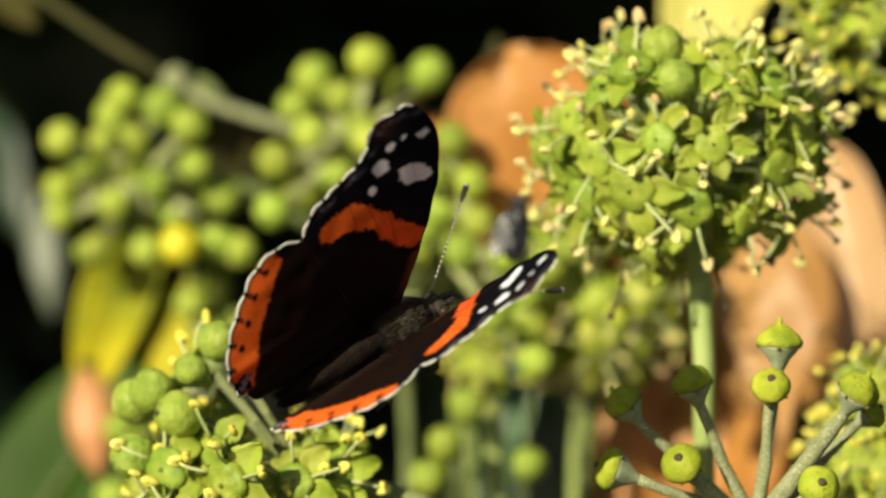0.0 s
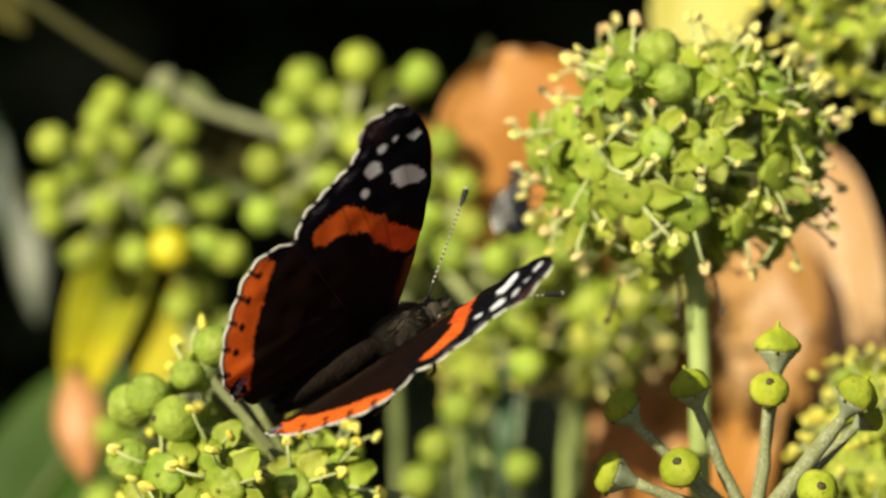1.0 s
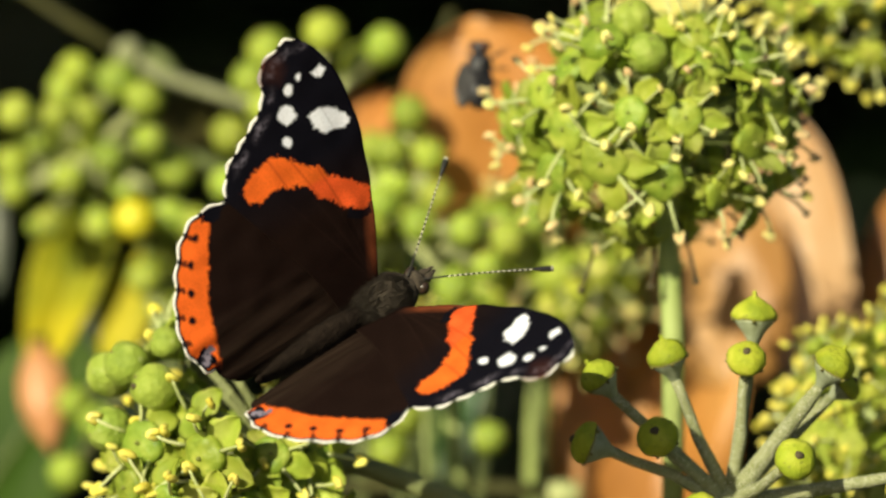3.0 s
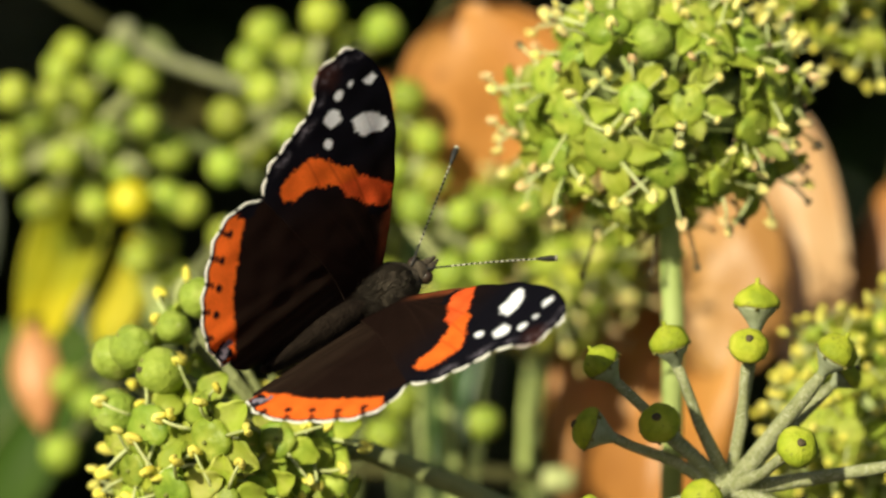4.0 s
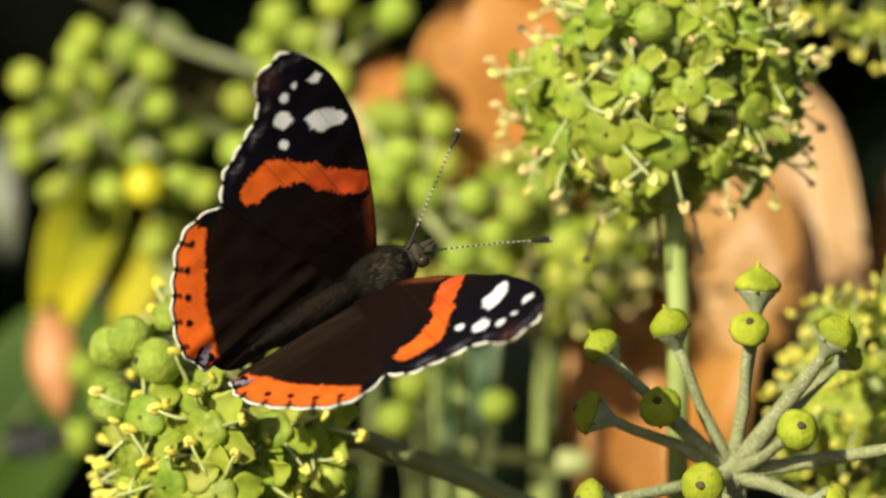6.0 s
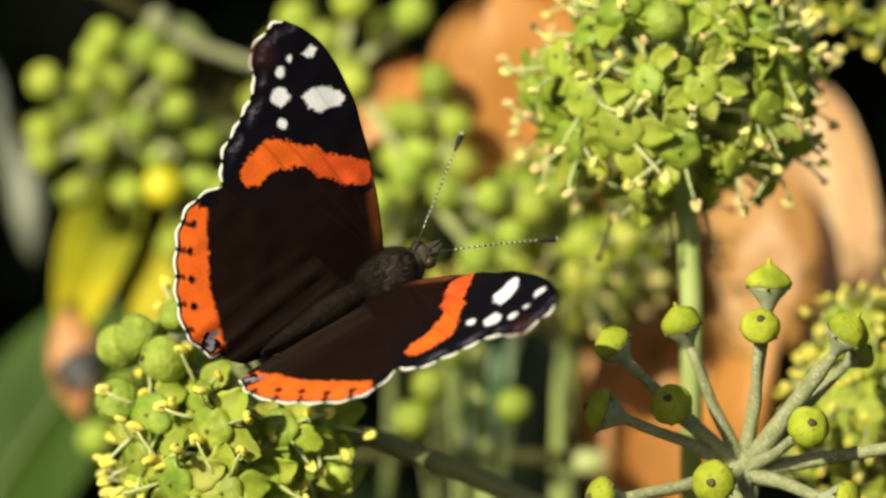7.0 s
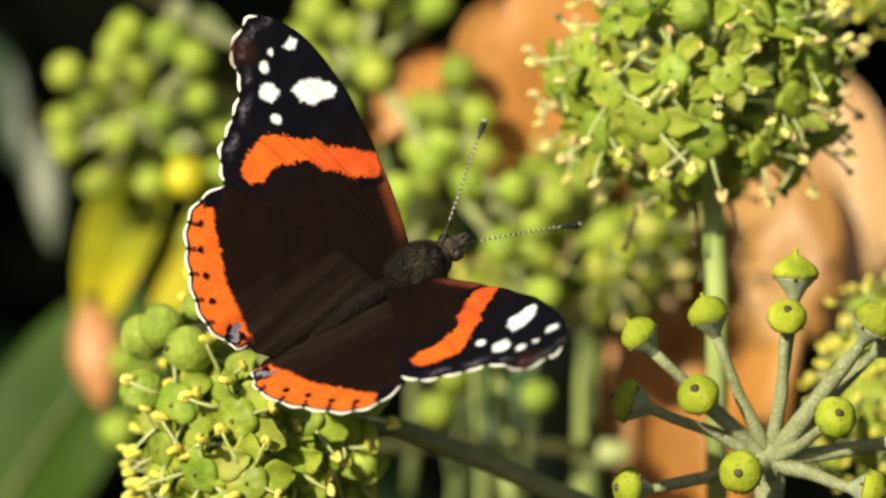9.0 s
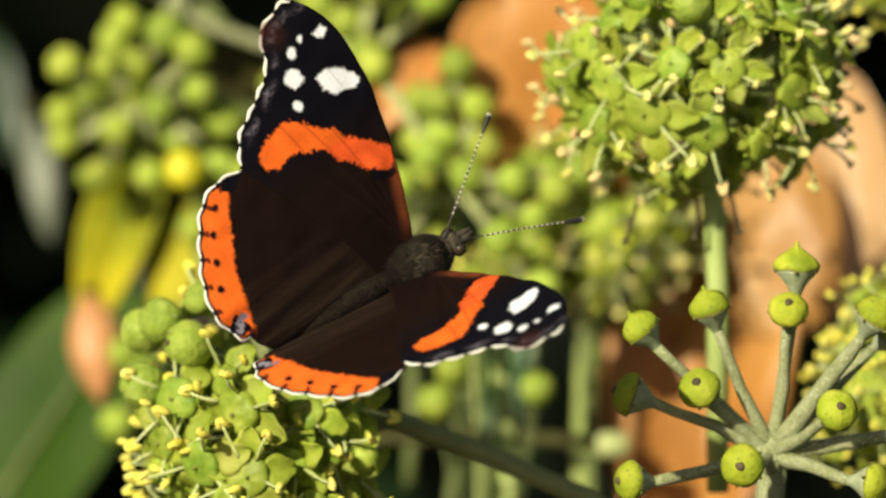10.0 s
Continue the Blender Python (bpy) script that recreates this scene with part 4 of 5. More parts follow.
# ---------------------------------------------------------------- the butterfly, in millimetres: x ahead, y to its left, z up from the back
FORE_EDGE = [(-0.9, 0.2), (1.3, 0.8), (4.2, 1.5), (8.2, 2.2), (11.5, 2.6), (15.1, 2.9), (19.4, 3.0), (23.1, 2.6), (26.9, 1.8), (29.7, 0.4), (31.6, -1.2)]
FORE_OUTER = [(31.6, -1.2), (32.0, -2.3), (31.4, -3.6), (29.9, -5.7), (27.9, -6.4), (26.3, -6.8), (24.7, -8.1), (22.7, -10.4), (21.2, -12.5), (18.8, -13.9), (17.7, -14.4)]
FORE_INNER = [(17.7, -14.4), (11.8, -11.2), (4.4, -7.3), (-1.3, -5.0)]
HIND_TOP = [(-0.9, -1.2), (7.5, -4.8), (15.0, -10.8), (17.6, -14.5)]
HIND_OUTER = [(17.6, -14.5), (17.6, -17.4), (16.4, -20.0), (13.7, -22.2), (10.8, -23.9), (8.5, -25.0), (5.4, -25.8), (3.4, -25.2), (1.5, -24.2), (0.9, -22.7)]
HIND_INNER = [(0.9, -22.7), (-0.4, -21.9), (-2.2, -19.4), (-3.0, -14.5), (-2.9, -8.0), (-2.0, -3.5), (-0.9, -1.2)]
BAND = [(18.0, -11.7), (19.0, -10.4), (19.4, -8.7), (19.8, -7.6), (18.9, -5.9), (17.2, -4.2), (16.5, -2.6), (15.1, -2.2), (14.3, -0.8), (13.0, 0.8), (11.5, 2.5), (10.2, 2.3), (9.2, 1.4), (9.7, 0.4), (10.4, -1.0), (11.4, -1.9), (12.5, -2.8), (13.1, -3.9), (14.2, -4.4), (15.1, -4.8), (15.4, -6.2), (16.2, -8.3), (15.5, -10.6), (15.9, -11.7), (17.0, -12.2)]
PATCH = [(22.52, -2.19), (22.89, -1.33), (22.71, -0.2), (21.95, 1.04), (21.19, 1.89), (19.96, 2.08), (19.3, 1.32), (19.77, 0.37), (19.68, -0.76), (20.43, -1.53), (21.0, -1.99)]
SPOT = [(24.68, -4.94), (24.77, -4.13), (24.05, -3.68), (22.97, -3.5), (22.43, -4.13), (22.52, -5.03), (23.6, -5.66)]
APEX = [(27.26, -0.66), (27.43, 0.36), (27.86, 0.61), (26.75, 0.96), (26.24, 0.19), (26.75, -0.66)]
ROUND_SPOTS = [(20.6, -5.4, 0.62, 0.52), (26.2, -3.6, 0.66, 0.46), (27.3, -2.2, 0.42, 0.3)]
HIND_INNER_BAND = [(17.3, -16.2), (15.6, -16.9), (14.1, -17.9), (11.6, -19.0), (8.6, -20.5), (5.7, -21.3), (3.4, -21.8), (1.1, -22.2)]
DOTS = [(15.1, -19.0), (12.7, -20.8), (10.0, -22.1), (7.3, -23.2)]


def round_curve(points, step):
    """A smooth curve through the points, as evenly spaced points."""
    pts = [np.array(p, float) for p in points]
    ext = [2 * pts[0] - pts[1]] + pts + [2 * pts[-1] - pts[-2]]
    out = []
    for k in range(1, len(ext) - 2):
        a, b, c, d = ext[k - 1:k + 3]
        n = max(2, int(np.linalg.norm(c - b) / step))
        for i in range(n):
            t = i / n
            out.append(0.5 * (2 * b + (c - a) * t + (2 * a - 5 * b + 4 * c - d) * t * t + (3 * b - a - 3 * c + d) * t ** 3))
    return out + [pts[-1]]


def within(px, py, poly):
    c = np.zeros(len(px), bool)
    for (ax, ay), (bx, by) in zip(poly, poly[1:] + poly[:1]):
        with np.errstate(divide="ignore", invalid="ignore"):
            cross_at = (bx - ax) * (py - ay) / (by - ay) + ax
        c ^= ((ay > py) != (by > py)) & (px < cross_at)
    return c


def distance(px, py, line):
    best = np.full(len(px), 1e9)
    where = np.zeros(len(px))
    run = 0.0
    for a, b in zip(line, line[1:]):
        a, b = np.array(a), np.array(b)
        d = b - a
        ln = np.linalg.norm(d)
        t = np.clip(((px - a[0]) * d[0] + (py - a[1]) * d[1]) / (ln * ln + 1e-12), 0, 1)
        q = np.hypot(px - a[0] - t * d[0], py - a[1] - t * d[1])
        where = np.where(q < best, run + t * ln, where)
        best = np.minimum(best, q)
        run += ln
    return best, where


def marking(px, py, poly, soft=0.22):
    """1 inside a marking, 0 outside, with a soft rim."""
    d, _ = distance(px, py, poly + poly[:1])
    return np.clip(0.5 + np.where(within(px, py, poly), d, -d) / soft, 0, 1)


def jitter(px, py, size, scale, seed):
    jx = np.array([noise.noise(Vector((a * scale, b * scale, seed))) for a, b in zip(px, py)])
    jy = np.array([noise.noise(Vector((a * scale, b * scale, seed + 31.0))) for a, b in zip(px, py)])
    return px + jx * size, py + jy * size


def scallop(line, waves, depth):
    """Shallow bays along a margin."""
    out = []
    n = len(line)
    for k, p in enumerate(line):
        a, b = line[max(0, k - 1)], line[min(n - 1, k + 1)]
        t = np.array(b) - np.array(a)
        nrm = np.array((t[1], -t[0])) / (np.linalg.norm(t) + 1e-9)
        out.append(np.array(p) + nrm * depth * math.cos(2 * math.pi * waves * k / (n - 1)))
    out[0], out[-1] = np.array(line[0]), np.array(line[-1])
    return out


BROWN = np.array((0.0105, 0.0053, 0.0042))
# black scales; the blue tint stands in for sky reflected on them
JET = np.array((0.0044, 0.0042, 0.0072))
ORANGE = np.array((0.76, 0.130, 0.018))
RUST = np.array((0.17, 0.045, 0.018))
WHITE = np.array((0.80, 0.82, 0.90))
FRINGE = np.array((0.84, 0.82, 0.76))
VERMILION = np.array((0.74, 0.10, 0.022))
CHESTNUT = np.array((0.055, 0.018, 0.012))
SLATE = np.array((0.13, 0.115, 0.15))


def blend(col, mask, colour, amount=1.0):
    m = (mask * amount)[:, None]
    return col * (1 - m) + colour * m


def fringe(col, px, py, outer, waves, wide, open_part):
    d, s = distance(px, py, outer)
    total = sum(np.linalg.norm(np.array(b) - np.array(a)) for a, b in zip(outer, outer[1:]))
    ph = (s / total * waves) % 1.0
    bow = np.sqrt(np.clip(1 - ((ph - 0.5) / open_part) ** 2, 0, 1))      # white crescents between the vein ends
    near = np.clip((wide * bow - d) / 0.08 + 0.5, 0, 1) * (bow > 0)
    dark = np.clip((wide + 0.22 - d) / 0.12 + 0.5, 0, 1)
    col = blend(col, dark, JET)
    return blend(col, near, FRINGE), d, ph


def fore_colours(px, py, outer):
    jx, jy = jitter(px, py, 0.45, 1.1, 3.0)
    kx, ky = jitter(px, py, 0.34, 2.6, 9.0)
    kx, ky = kx + (jitter(px, py, 0.12, 6.0, 14.0)[0] - px), ky
    base = np.clip((px - 11.0) / 7.0, 0, 1)[:, None]
    col = BROWN * (1 - base) + JET * base
    # rusty front edge towards the root
    d, s = distance(px, py, [tuple(p) for p in FORE_EDGE])
    rust = np.clip((1.7 - d) / 1.0, 0, 1) * np.clip((12.5 - px) / 3.0, 0, 1) * np.clip((px - 1.0) / 3, 0, 1)
    col = blend(col, rust, RUST, 0.85)
    # the light streaks along the veins near the root
    for ang in (-0.05, -0.16, -0.3, -0.5):
        v = np.abs(py - (0.2 + px * ang - px * px * 0.004))
        col = blend(col, np.clip(1 - v / 0.12, 0, 1) * np.clip((16 - px) / 8, 0, 1), BROWN * 2.2, 0.6)
    # slaty scales inside the outer margin
    dm, along = distance(px, py, outer)
    streak = np.array([max(0.0, noise.noise(Vector((a * 0.45, 3.0, 7.0))) + 0.25) for a in along])
    grain = np.array([max(0.0, 0.45 + noise.noise(Vector((a * 2.6, b * 2.6, 17.0)))) for a, b in zip(px, py)])
    sl = np.clip(1 - np.abs(dm - 1.2) / 0.6, 0, 1) * streak * grain * 1.9
    col = blend(col, np.clip(sl, 0, 0.7) * np.clip((px - 19.0) / 2, 0, 1), SLATE * 1.5)
    red = marking((px + jx) / 2 + (kx - px), (py + jy) / 2 + (ky - py), BAND)
    shade = np.array([noise.noise(Vector((a * 0.6, b * 0.6, 4.0))) for a, b in zip(px, py)])
    hue = np.clip((15.2 - px) / 0.5, 0, 1)[:, None]
    col = blend(col, red, ORANGE * (1 - hue) + VERMILION * hue)
    col = col * (1 + 0.22 * shade * red)[:, None]
    for px0, py0, px1, py1 in ((10.4, -1.2, 16.6, -3.0), (12.8, -3.6, 18.9, -5.9), (15.0, -6.8, 20.0, -8.3)):   # veins across the band
        dv, _ = distance(px, py, [(px0, py0), (px1, py1)])
        col = blend(col, np.clip(1.3 - dv / 0.12, 0, 1) * red, VERMILION * 0.5, 0.7)
    col = blend(col, within(jx, jy, [(9.3, 2.0), (9.4, 0.6), (10.0, -0.9), (9.2, -1.1), (8.5, 0.3), (8.4, 1.8)]).astype(float), JET, 0.9)
    for poly in (PATCH, SPOT, APEX):
        col = blend(col, marking((jx + kx) / 2, (jy + ky) / 2, poly), WHITE)
    for ax, ay, bx, by in ((19.0, 0.4, 24.0, -0.9), (25.5, 0.1, 28.6, -0.2)):     # dark veins through the white
        dv, _ = distance(px, py, [(ax, ay), (bx, by)])
        col = blend(col, np.clip(1 - dv / 0.12, 0, 1), JET, 0.35)
    for cx, cy, rx, ry in ROUND_SPOTS:
        col = blend(col, np.clip(0.5 + (1 - np.hypot(((jx + px) / 2 - cx) / rx, ((jy + py) / 2 - cy) / ry)) * 0.6 / 0.22, 0, 1), WHITE)
    # chestnut tinge inside the hooked tip
    tip = np.clip(1.3 - np.hypot((jx - 29.6) / 2.2, (jy + 4.6) / 1.5), 0, 1)
    col = blend(col, tip, CHESTNUT, 0.45)
    out, d, ph = fringe(col, px, py, outer, 8, 0.36, 0.41)
    worn = np.clip((px - 27.6) / 0.5, 0, 1) * np.clip((31.0 - px) / 0.5, 0, 1) * np.clip((0.5 - d) / 0.2, 0, 1)
    return blend(out, worn, CHESTNUT * 2, 0.6)


def hind_colours(px, py, outer):
    jx, jy = jitter(px, py, 0.4, 1.3, 13.0)
    kx, ky = jitter(px, py, 0.5, 2.2, 19.0)
    kx, ky = kx, ky + (jitter(px, py, 0.28, 5.0, 27.0)[1] - py)
    col = np.tile(BROWN, (len(px), 1)) * 0.95
    # paler brown fold along the body and soft hair streaks
    fold = np.clip((7.0 - px) / 5.0, 0, 1) * np.clip((-py - 3) / 5, 0, 1) * np.array([0.5 + 0.5 * noise.noise(Vector((a * 1.6 - b * 0.16, b * 0.12, 5.0))) for a, b in zip(px, py)])
    col = blend(col, np.clip(fold, 0, 1), np.array((0.042, 0.028, 0.019)), 0.65)
    poly = [tuple(p) for p in HIND_INNER_BAND] + [(-1.0, -26.5), (6.0, -29.0), (14.0, -27.0), (21.0, -20.0), (19.5, -16.0)]
    red = marking((jx + kx) / 2, (jy + ky) / 2, poly, 0.38)
    shade = np.array([noise.noise(Vector((a * 0.6, b * 0.6, 24.0))) for a, b in zip(px, py)])
    col = blend(col, red, ORANGE)
    col = col * (1 + 0.2 * shade * red)[:, None]
    for cx, cy in DOTS:
        col = blend(col, np.clip(0.5 + (0.44 - np.hypot((jx + px) / 2 - cx, (jy + py) / 2 - cy)) / 0.22, 0, 1), JET)
    col = blend(col, (np.hypot((jx - 17.3) / 1.6, (jy + 16.2) / 1.2) < 1).astype(float), JET)
    for (cx, cy), r, c in (((2.9, -23.6), 1.15, JET), ((2.7, -23.6), 0.65, SLATE * 1.6), ((3.5, -22.7), 0.5, SLATE * 1.3), ((2.2, -22.9), 0.35, JET)):
        col = blend(col, (np.hypot(jx - cx, jy - cy) < r).astype(float), c)
    col, d, ph = fringe(col, px, py, outer, 8, 0.29, 0.485)
    tick = (np.abs(ph - 0.5) > 0.42) & (d < 1.1)
    return blend(col, tick.astype(float) * red, JET, 0.85)


def wing_mesh(name, outline, outer, colours, side, drop):
    """A wing: a thin cambered sheet with an upper and an under face. side +1 is the left wing."""
    step = 0.21
    ring = [np.array(p) for p in outline]
    lo, hi = np.min(ring, 0), np.max(ring, 0)
    gx, gy = np.meshgrid(np.arange(lo[0], hi[0], step), np.arange(lo[1], hi[1], step * 0.87))
    gx[1::2] += step / 2
    gx, gy = gx.ravel(), gy.ravel()
    loop = [tuple(p) for p in ring]
    keep = within(gx, gy, loop)
    dd, _ = distance(gx, gy, loop + loop[:1])
    keep &= dd > step * 0.55
    inset = []
    centre_line = [np.array(p) for p in outer]
    for k in range(1, len(centre_line) - 1):
        t = centre_line[k + 1] - centre_line[k - 1]
        nrm = np.array((t[1], -t[0])) / (np.linalg.norm(t) + 1e-9)
        if not within(np.array([centre_line[k][0] + nrm[0] * 0.3]), np.array([centre_line[k][1] + nrm[1] * 0.3]), loop)[0]:
            nrm = -nrm
        for off in (0.14, 0.28, 0.37, 0.46, 0.56, 0.68):
            inset.append(centre_line[k] + nrm * off)
    inset = np.array(inset)
    ok = within(inset[:, 0], inset[:, 1], loop)
    dm, _ = distance(gx, gy, [tuple(p) for p in outer])
    keep &= dm > 0.8
    pts = [Vector(p) for p in loop] + [Vector(p) for p in inset[ok]] + [Vector((a, b)) for a, b in zip(gx[keep], gy[keep])]
    n = len(loop)
    vs, _, fs, *_ = delaunay_2d_cdt(pts, [(i, (i + 1) % n) for i in range(n)], [], 1, 1e-5)
    xs = np.array([v.x for v in vs])
    ys = np.array([v.y for v in vs])
    z = 0.118 - 0.052 * ys + 0.0476 * xs + 0.0132 * xs * ys
    z = z * np.clip(xs / 6, 0, 1) + drop - 0.16 * np.clip(-xs, 0, 9) ** 2 + (0.12 * side if drop < 0 else 0) * np.clip(-xs, 0, 1)
    ripple = np.array([noise.noise(Vector((a * 0.35, b * 0.35, 2.0))) for a, b in zip(xs, ys)]) * 0.16
    fan = 0.05 * np.sin(np.arctan2(ys - 2.0, xs + 3.0) * 34)
    if drop < 0:      # the soft pleats beside the body
        fan = fan + 0.28 * np.clip((7 - xs) / 5, 0, 1) * np.clip((-ys - 4) / 5, 0, 1) * np.sin((xs - 0.10 * ys) * 1.9)
    z = z + (ripple + fan) * np.clip(xs / 8 + (0.25 if drop < 0 else 0), 0, 1) * (xs > -0.5)
    col = colours(xs, ys, [tuple(p) for p in outer])
    m = len(vs)
    verts = [(b * MM, side * a * MM, c * MM) for a, b, c in zip(xs, ys, z)] + [(b * MM, side * a * MM, (c - 0.09) * MM) for a, b, c in zip(xs, ys, z)]
    faces = []
    edge = {}
    for f in fs:
        f = list(f)
        a, b, c = (Vector(verts[k]) for k in f[:3])
        if (b - a).cross(c - a).z < 0:
            f = f[::-1]
        faces.append(f)
        faces.append([k + m for k in f[::-1]])
        for i, j in zip(f, f[1:] + f[:1]):
            edge[i, j] = 1
    for i, j in list(edge):
        if (j, i) not in edge:
            faces.append([j, i, i + m, j + m])
    me = bpy.data.meshes.new(name)
    me.from_pydata(verts, [], faces)
    me.materials.append(WING)
    att = me.color_attributes.new("scales", "FLOAT_COLOR", "POINT")
    grey = np.array((0.11, 0.085, 0.065))
    mott = np.array([0.6 + 0.7 * noise.noise(Vector((a * 0.8, b * 0.8, 8.0))) for a, b in zip(xs, ys)])
    under = np.where(col.max(1, keepdims=True) > 0.3, col * 0.7, grey * np.clip(mott, 0.15, 1.2)[:, None])
    rgba = np.ones((2 * m, 4))
    rgba[:m, :3] = np.clip(col, 0, 1)
    rgba[m:, :3] = under
    att.data.foreach_set("color", rgba.ravel())
    return smooth(me)


fore_outer = scallop(round_curve(FORE_OUTER, 0.2), 8, 0.16)
fore_line = round_curve(FORE_EDGE, 0.4)[:-1] + fore_outer[:-1] + round_curve(FORE_INNER, 0.5)
hind_outer = scallop(round_curve(HIND_OUTER, 0.2), 8, 0.15)
hind_line = round_curve(HIND_TOP, 0.5)[:-1] + hind_outer[:-1] + round_curve(HIND_INNER, 0.5)[:-1]

BACK = material("brown_hair", [(0.009, 0.0058, 0.0042), (0.021, 0.0145, 0.0105)], rough=0.95, specular=0.1, scale=900, bump=0.9, bump_scale=3500)
butterfly = thing("butterfly", (0, 0, 0), "dark brown butterfly with orange bands and white spots on ivy flowers", "butterfly")
wings = {}
for side in (1, -1):
    wings[side] = [part("hindwing", wing_mesh("hindwing", hind_line, hind_outer, hind_colours, side, -0.14), butterfly, None, "dark brown hindwing with an orange dotted margin"),
                   part("forewing", wing_mesh("forewing", fore_line, fore_outer, fore_colours, side, 0.0), butterfly, None, "black forewing with an orange band and white spots")]


def blob(bm, centre, size, mat=0, seg=20, lumps=0.0, tilt=0.0):
    r = bmesh.ops.create_uvsphere(bm, u_segments=seg, v_segments=seg * 2 // 3, radius=1.0)["verts"]
    for v in r:
        k = 1 + lumps * noise.noise(v.co * 4)
        v.co = Vector((v.co.x * size[0], v.co.y * size[1], v.co.z * size[2])) * (k * MM)
        v.co.rotate(Euler((0, tilt, 0)))
        v.co += Vector(centre) * MM
    for f in {f for v in r for f in v.link_faces}:
        f.material_index = mat


bm = bmesh.new()
blob(bm, (0.3, 0, -1.1), (4.5, 2.8, 2.3), lumps=0.10, seg=28)
part("thorax", (bm, FUR), butterfly)
bm = bmesh.new()
prof = [(0.0, 0.0), (1.1, 0.3), (1.75, 1.5), (2.05, 3.5), (2.1, 5.5), (1.95, 7.5), (1.6, 9.8), (1.15, 12.0), (0.6, 13.6), (0.0, 14.2)]
ringed = []
for (r0, z0), (r1, z1) in zip(prof, prof[1:]):
    for k in range(4):
        t = k / 4
        ringed.append(((r0 + (r1 - r0) * t) * (1 - 0.05 * (k == 0)), z0 + (z1 - z0) * t))
ringed[0] = (0.0, 0.0)
lathe(bm, [(r * MM, z * MM) for r, z in ringed + [(0.0, 14.2)]], 18)
part("abdomen", (bm, BACK), butterfly, Matrix.Translation((-2.2 * MM, 0, -1.7 * MM)) @ facing((-1, 0, -0.05)) @ Matrix.Diagonal((0.85, 1.3, 1.12, 1)))
bm = bmesh.new()
blob(bm, (4.6, 0, -0.7), (1.25, 1.5, 1.25), seg=18, lumps=0.1)
head = part("head", (bm, FUR), butterfly)
for s in (1, -1):
    bm = bmesh.new()
    blob(bm, (4.9, s * 1.15, -0.65), (0.85, 0.7, 0.9), seg=14)
    part("eye", (bm, EYE), head)
    bm = bmesh.new()
    tube(bm, [Vector(p) * MM for p in ((5.2, s * 0.35, -1.0), (6.1, s * 0.4, -0.5), (7.2, s * 0.2, 0.1))], [0.5 * MM, 0.48 * MM, 0.12 * MM], 8)
    part("palp", (bm, FUR), head)
# antennae: ringed threads with clubbed ends, along +x from the root
antennae = []
for s, long in ((1, 15.6), (-1, 14.8)):
    line = bend((0, 0, 0), (long, 0, 0), (0, 0, 0.35), 48)
    bm = bmesh.new()
    swell = [0.105 if k < 41 else 0.105 + 0.25 * math.sin(math.pi * min(1, (k - 40) / 8) * 0.66) for k in range(49)]
    tube(bm, [v * MM for v in line], [r * MM for r in swell], 7)
    bm.faces.ensure_lookup_table()
    for k in range(48):
        for f in bm.faces[k * 7:k * 7 + 7]:
            f.material_index = 1 if (k % 2 and 8 < k < 41) or k == 47 else 0
    antennae.append(part("antenna", (bm, [BLACK, PALE]), head, None, "black and white ringed antenna with a clubbed tip"))
bm = bmesh.new()
tube(bm, [Vector(p) * MM for p in ((5.6, 0, -1.5), (5.8, 0, -3.0), (4.8, 0, -5.2), (3.0, 0, -7.5))], [0.17 * MM, 0.16 * MM, 0.14 * MM, 0.1 * MM], 7)
part("proboscis", (bm, BLACK), head)
for s in (1, -1):
    for x0, x1, y1 in ((1.6, 3.6, 4.2), (-0.6, -3.8, 4.6)):
        bm = bmesh.new()
        tube(bm, [Vector(p) * MM for p in ((x0, s * 1.4, -2.4), ((x0 + x1) / 2, s * 3.6, -3.4), (x1, s * y1, -7.0), (x1 - 0.9, s * y1 * 0.9, -9.6))],
             [0.34 * MM, 0.27 * MM, 0.2 * MM, 0.14 * MM], 7)
        part("leg", (bm, FUR), butterfly)
# hair on the back, paler on the thorax than on the abdomen
rng = random.Random(77)
for count, on_thorax, coat in ((7000, True, FUR), (6000, False, BACK)):
    bm = bmesh.new()
    for _ in range(count):
        if on_thorax:
            d = Vector((rng.uniform(-1, 1), rng.gauss(0, 0.6), rng.uniform(0.1, 1))).normalized()
            p0 = Vector((0.3 + d.x * 4.4, d.y * 2.75, -1.1 + d.z * 2.25))
        else:
            x = rng.uniform(-17, -2)
            d = Vector((-0.5, rng.gauss(0, 0.9), 0.8)).normalized()
            r = 1.8 if x > -11 else 1.8 + (x + 11) * 0.2
            p0 = Vector((x, d.y * r, -1.7 + 0.05 * (x + 2.2) + d.z * r))
        tilt_v = Vector((-1.6, rng.gauss(0, 0.25), 0.3)) + d * 0.7
        if not on_thorax:      # the long hair of the abdomen lies out over the hindwings
            tilt_v += Vector((0, math.copysign(rng.uniform(0, 1.1), d.y), 0))
        q = p0 + tilt_v.normalized() * (rng.uniform(0.5, 1.7) if on_thorax else rng.uniform(0.8, 2.6))
        sv = tilt_v.orthogonal().normalized() * 0.02
        a, b, c = (bm.verts.new(v * MM) for v in (p0 - sv, p0 + sv, q))
        bm.faces.new((a, b, c))
    tagged(part("hair", (bm, coat), butterfly), kind="stuff")


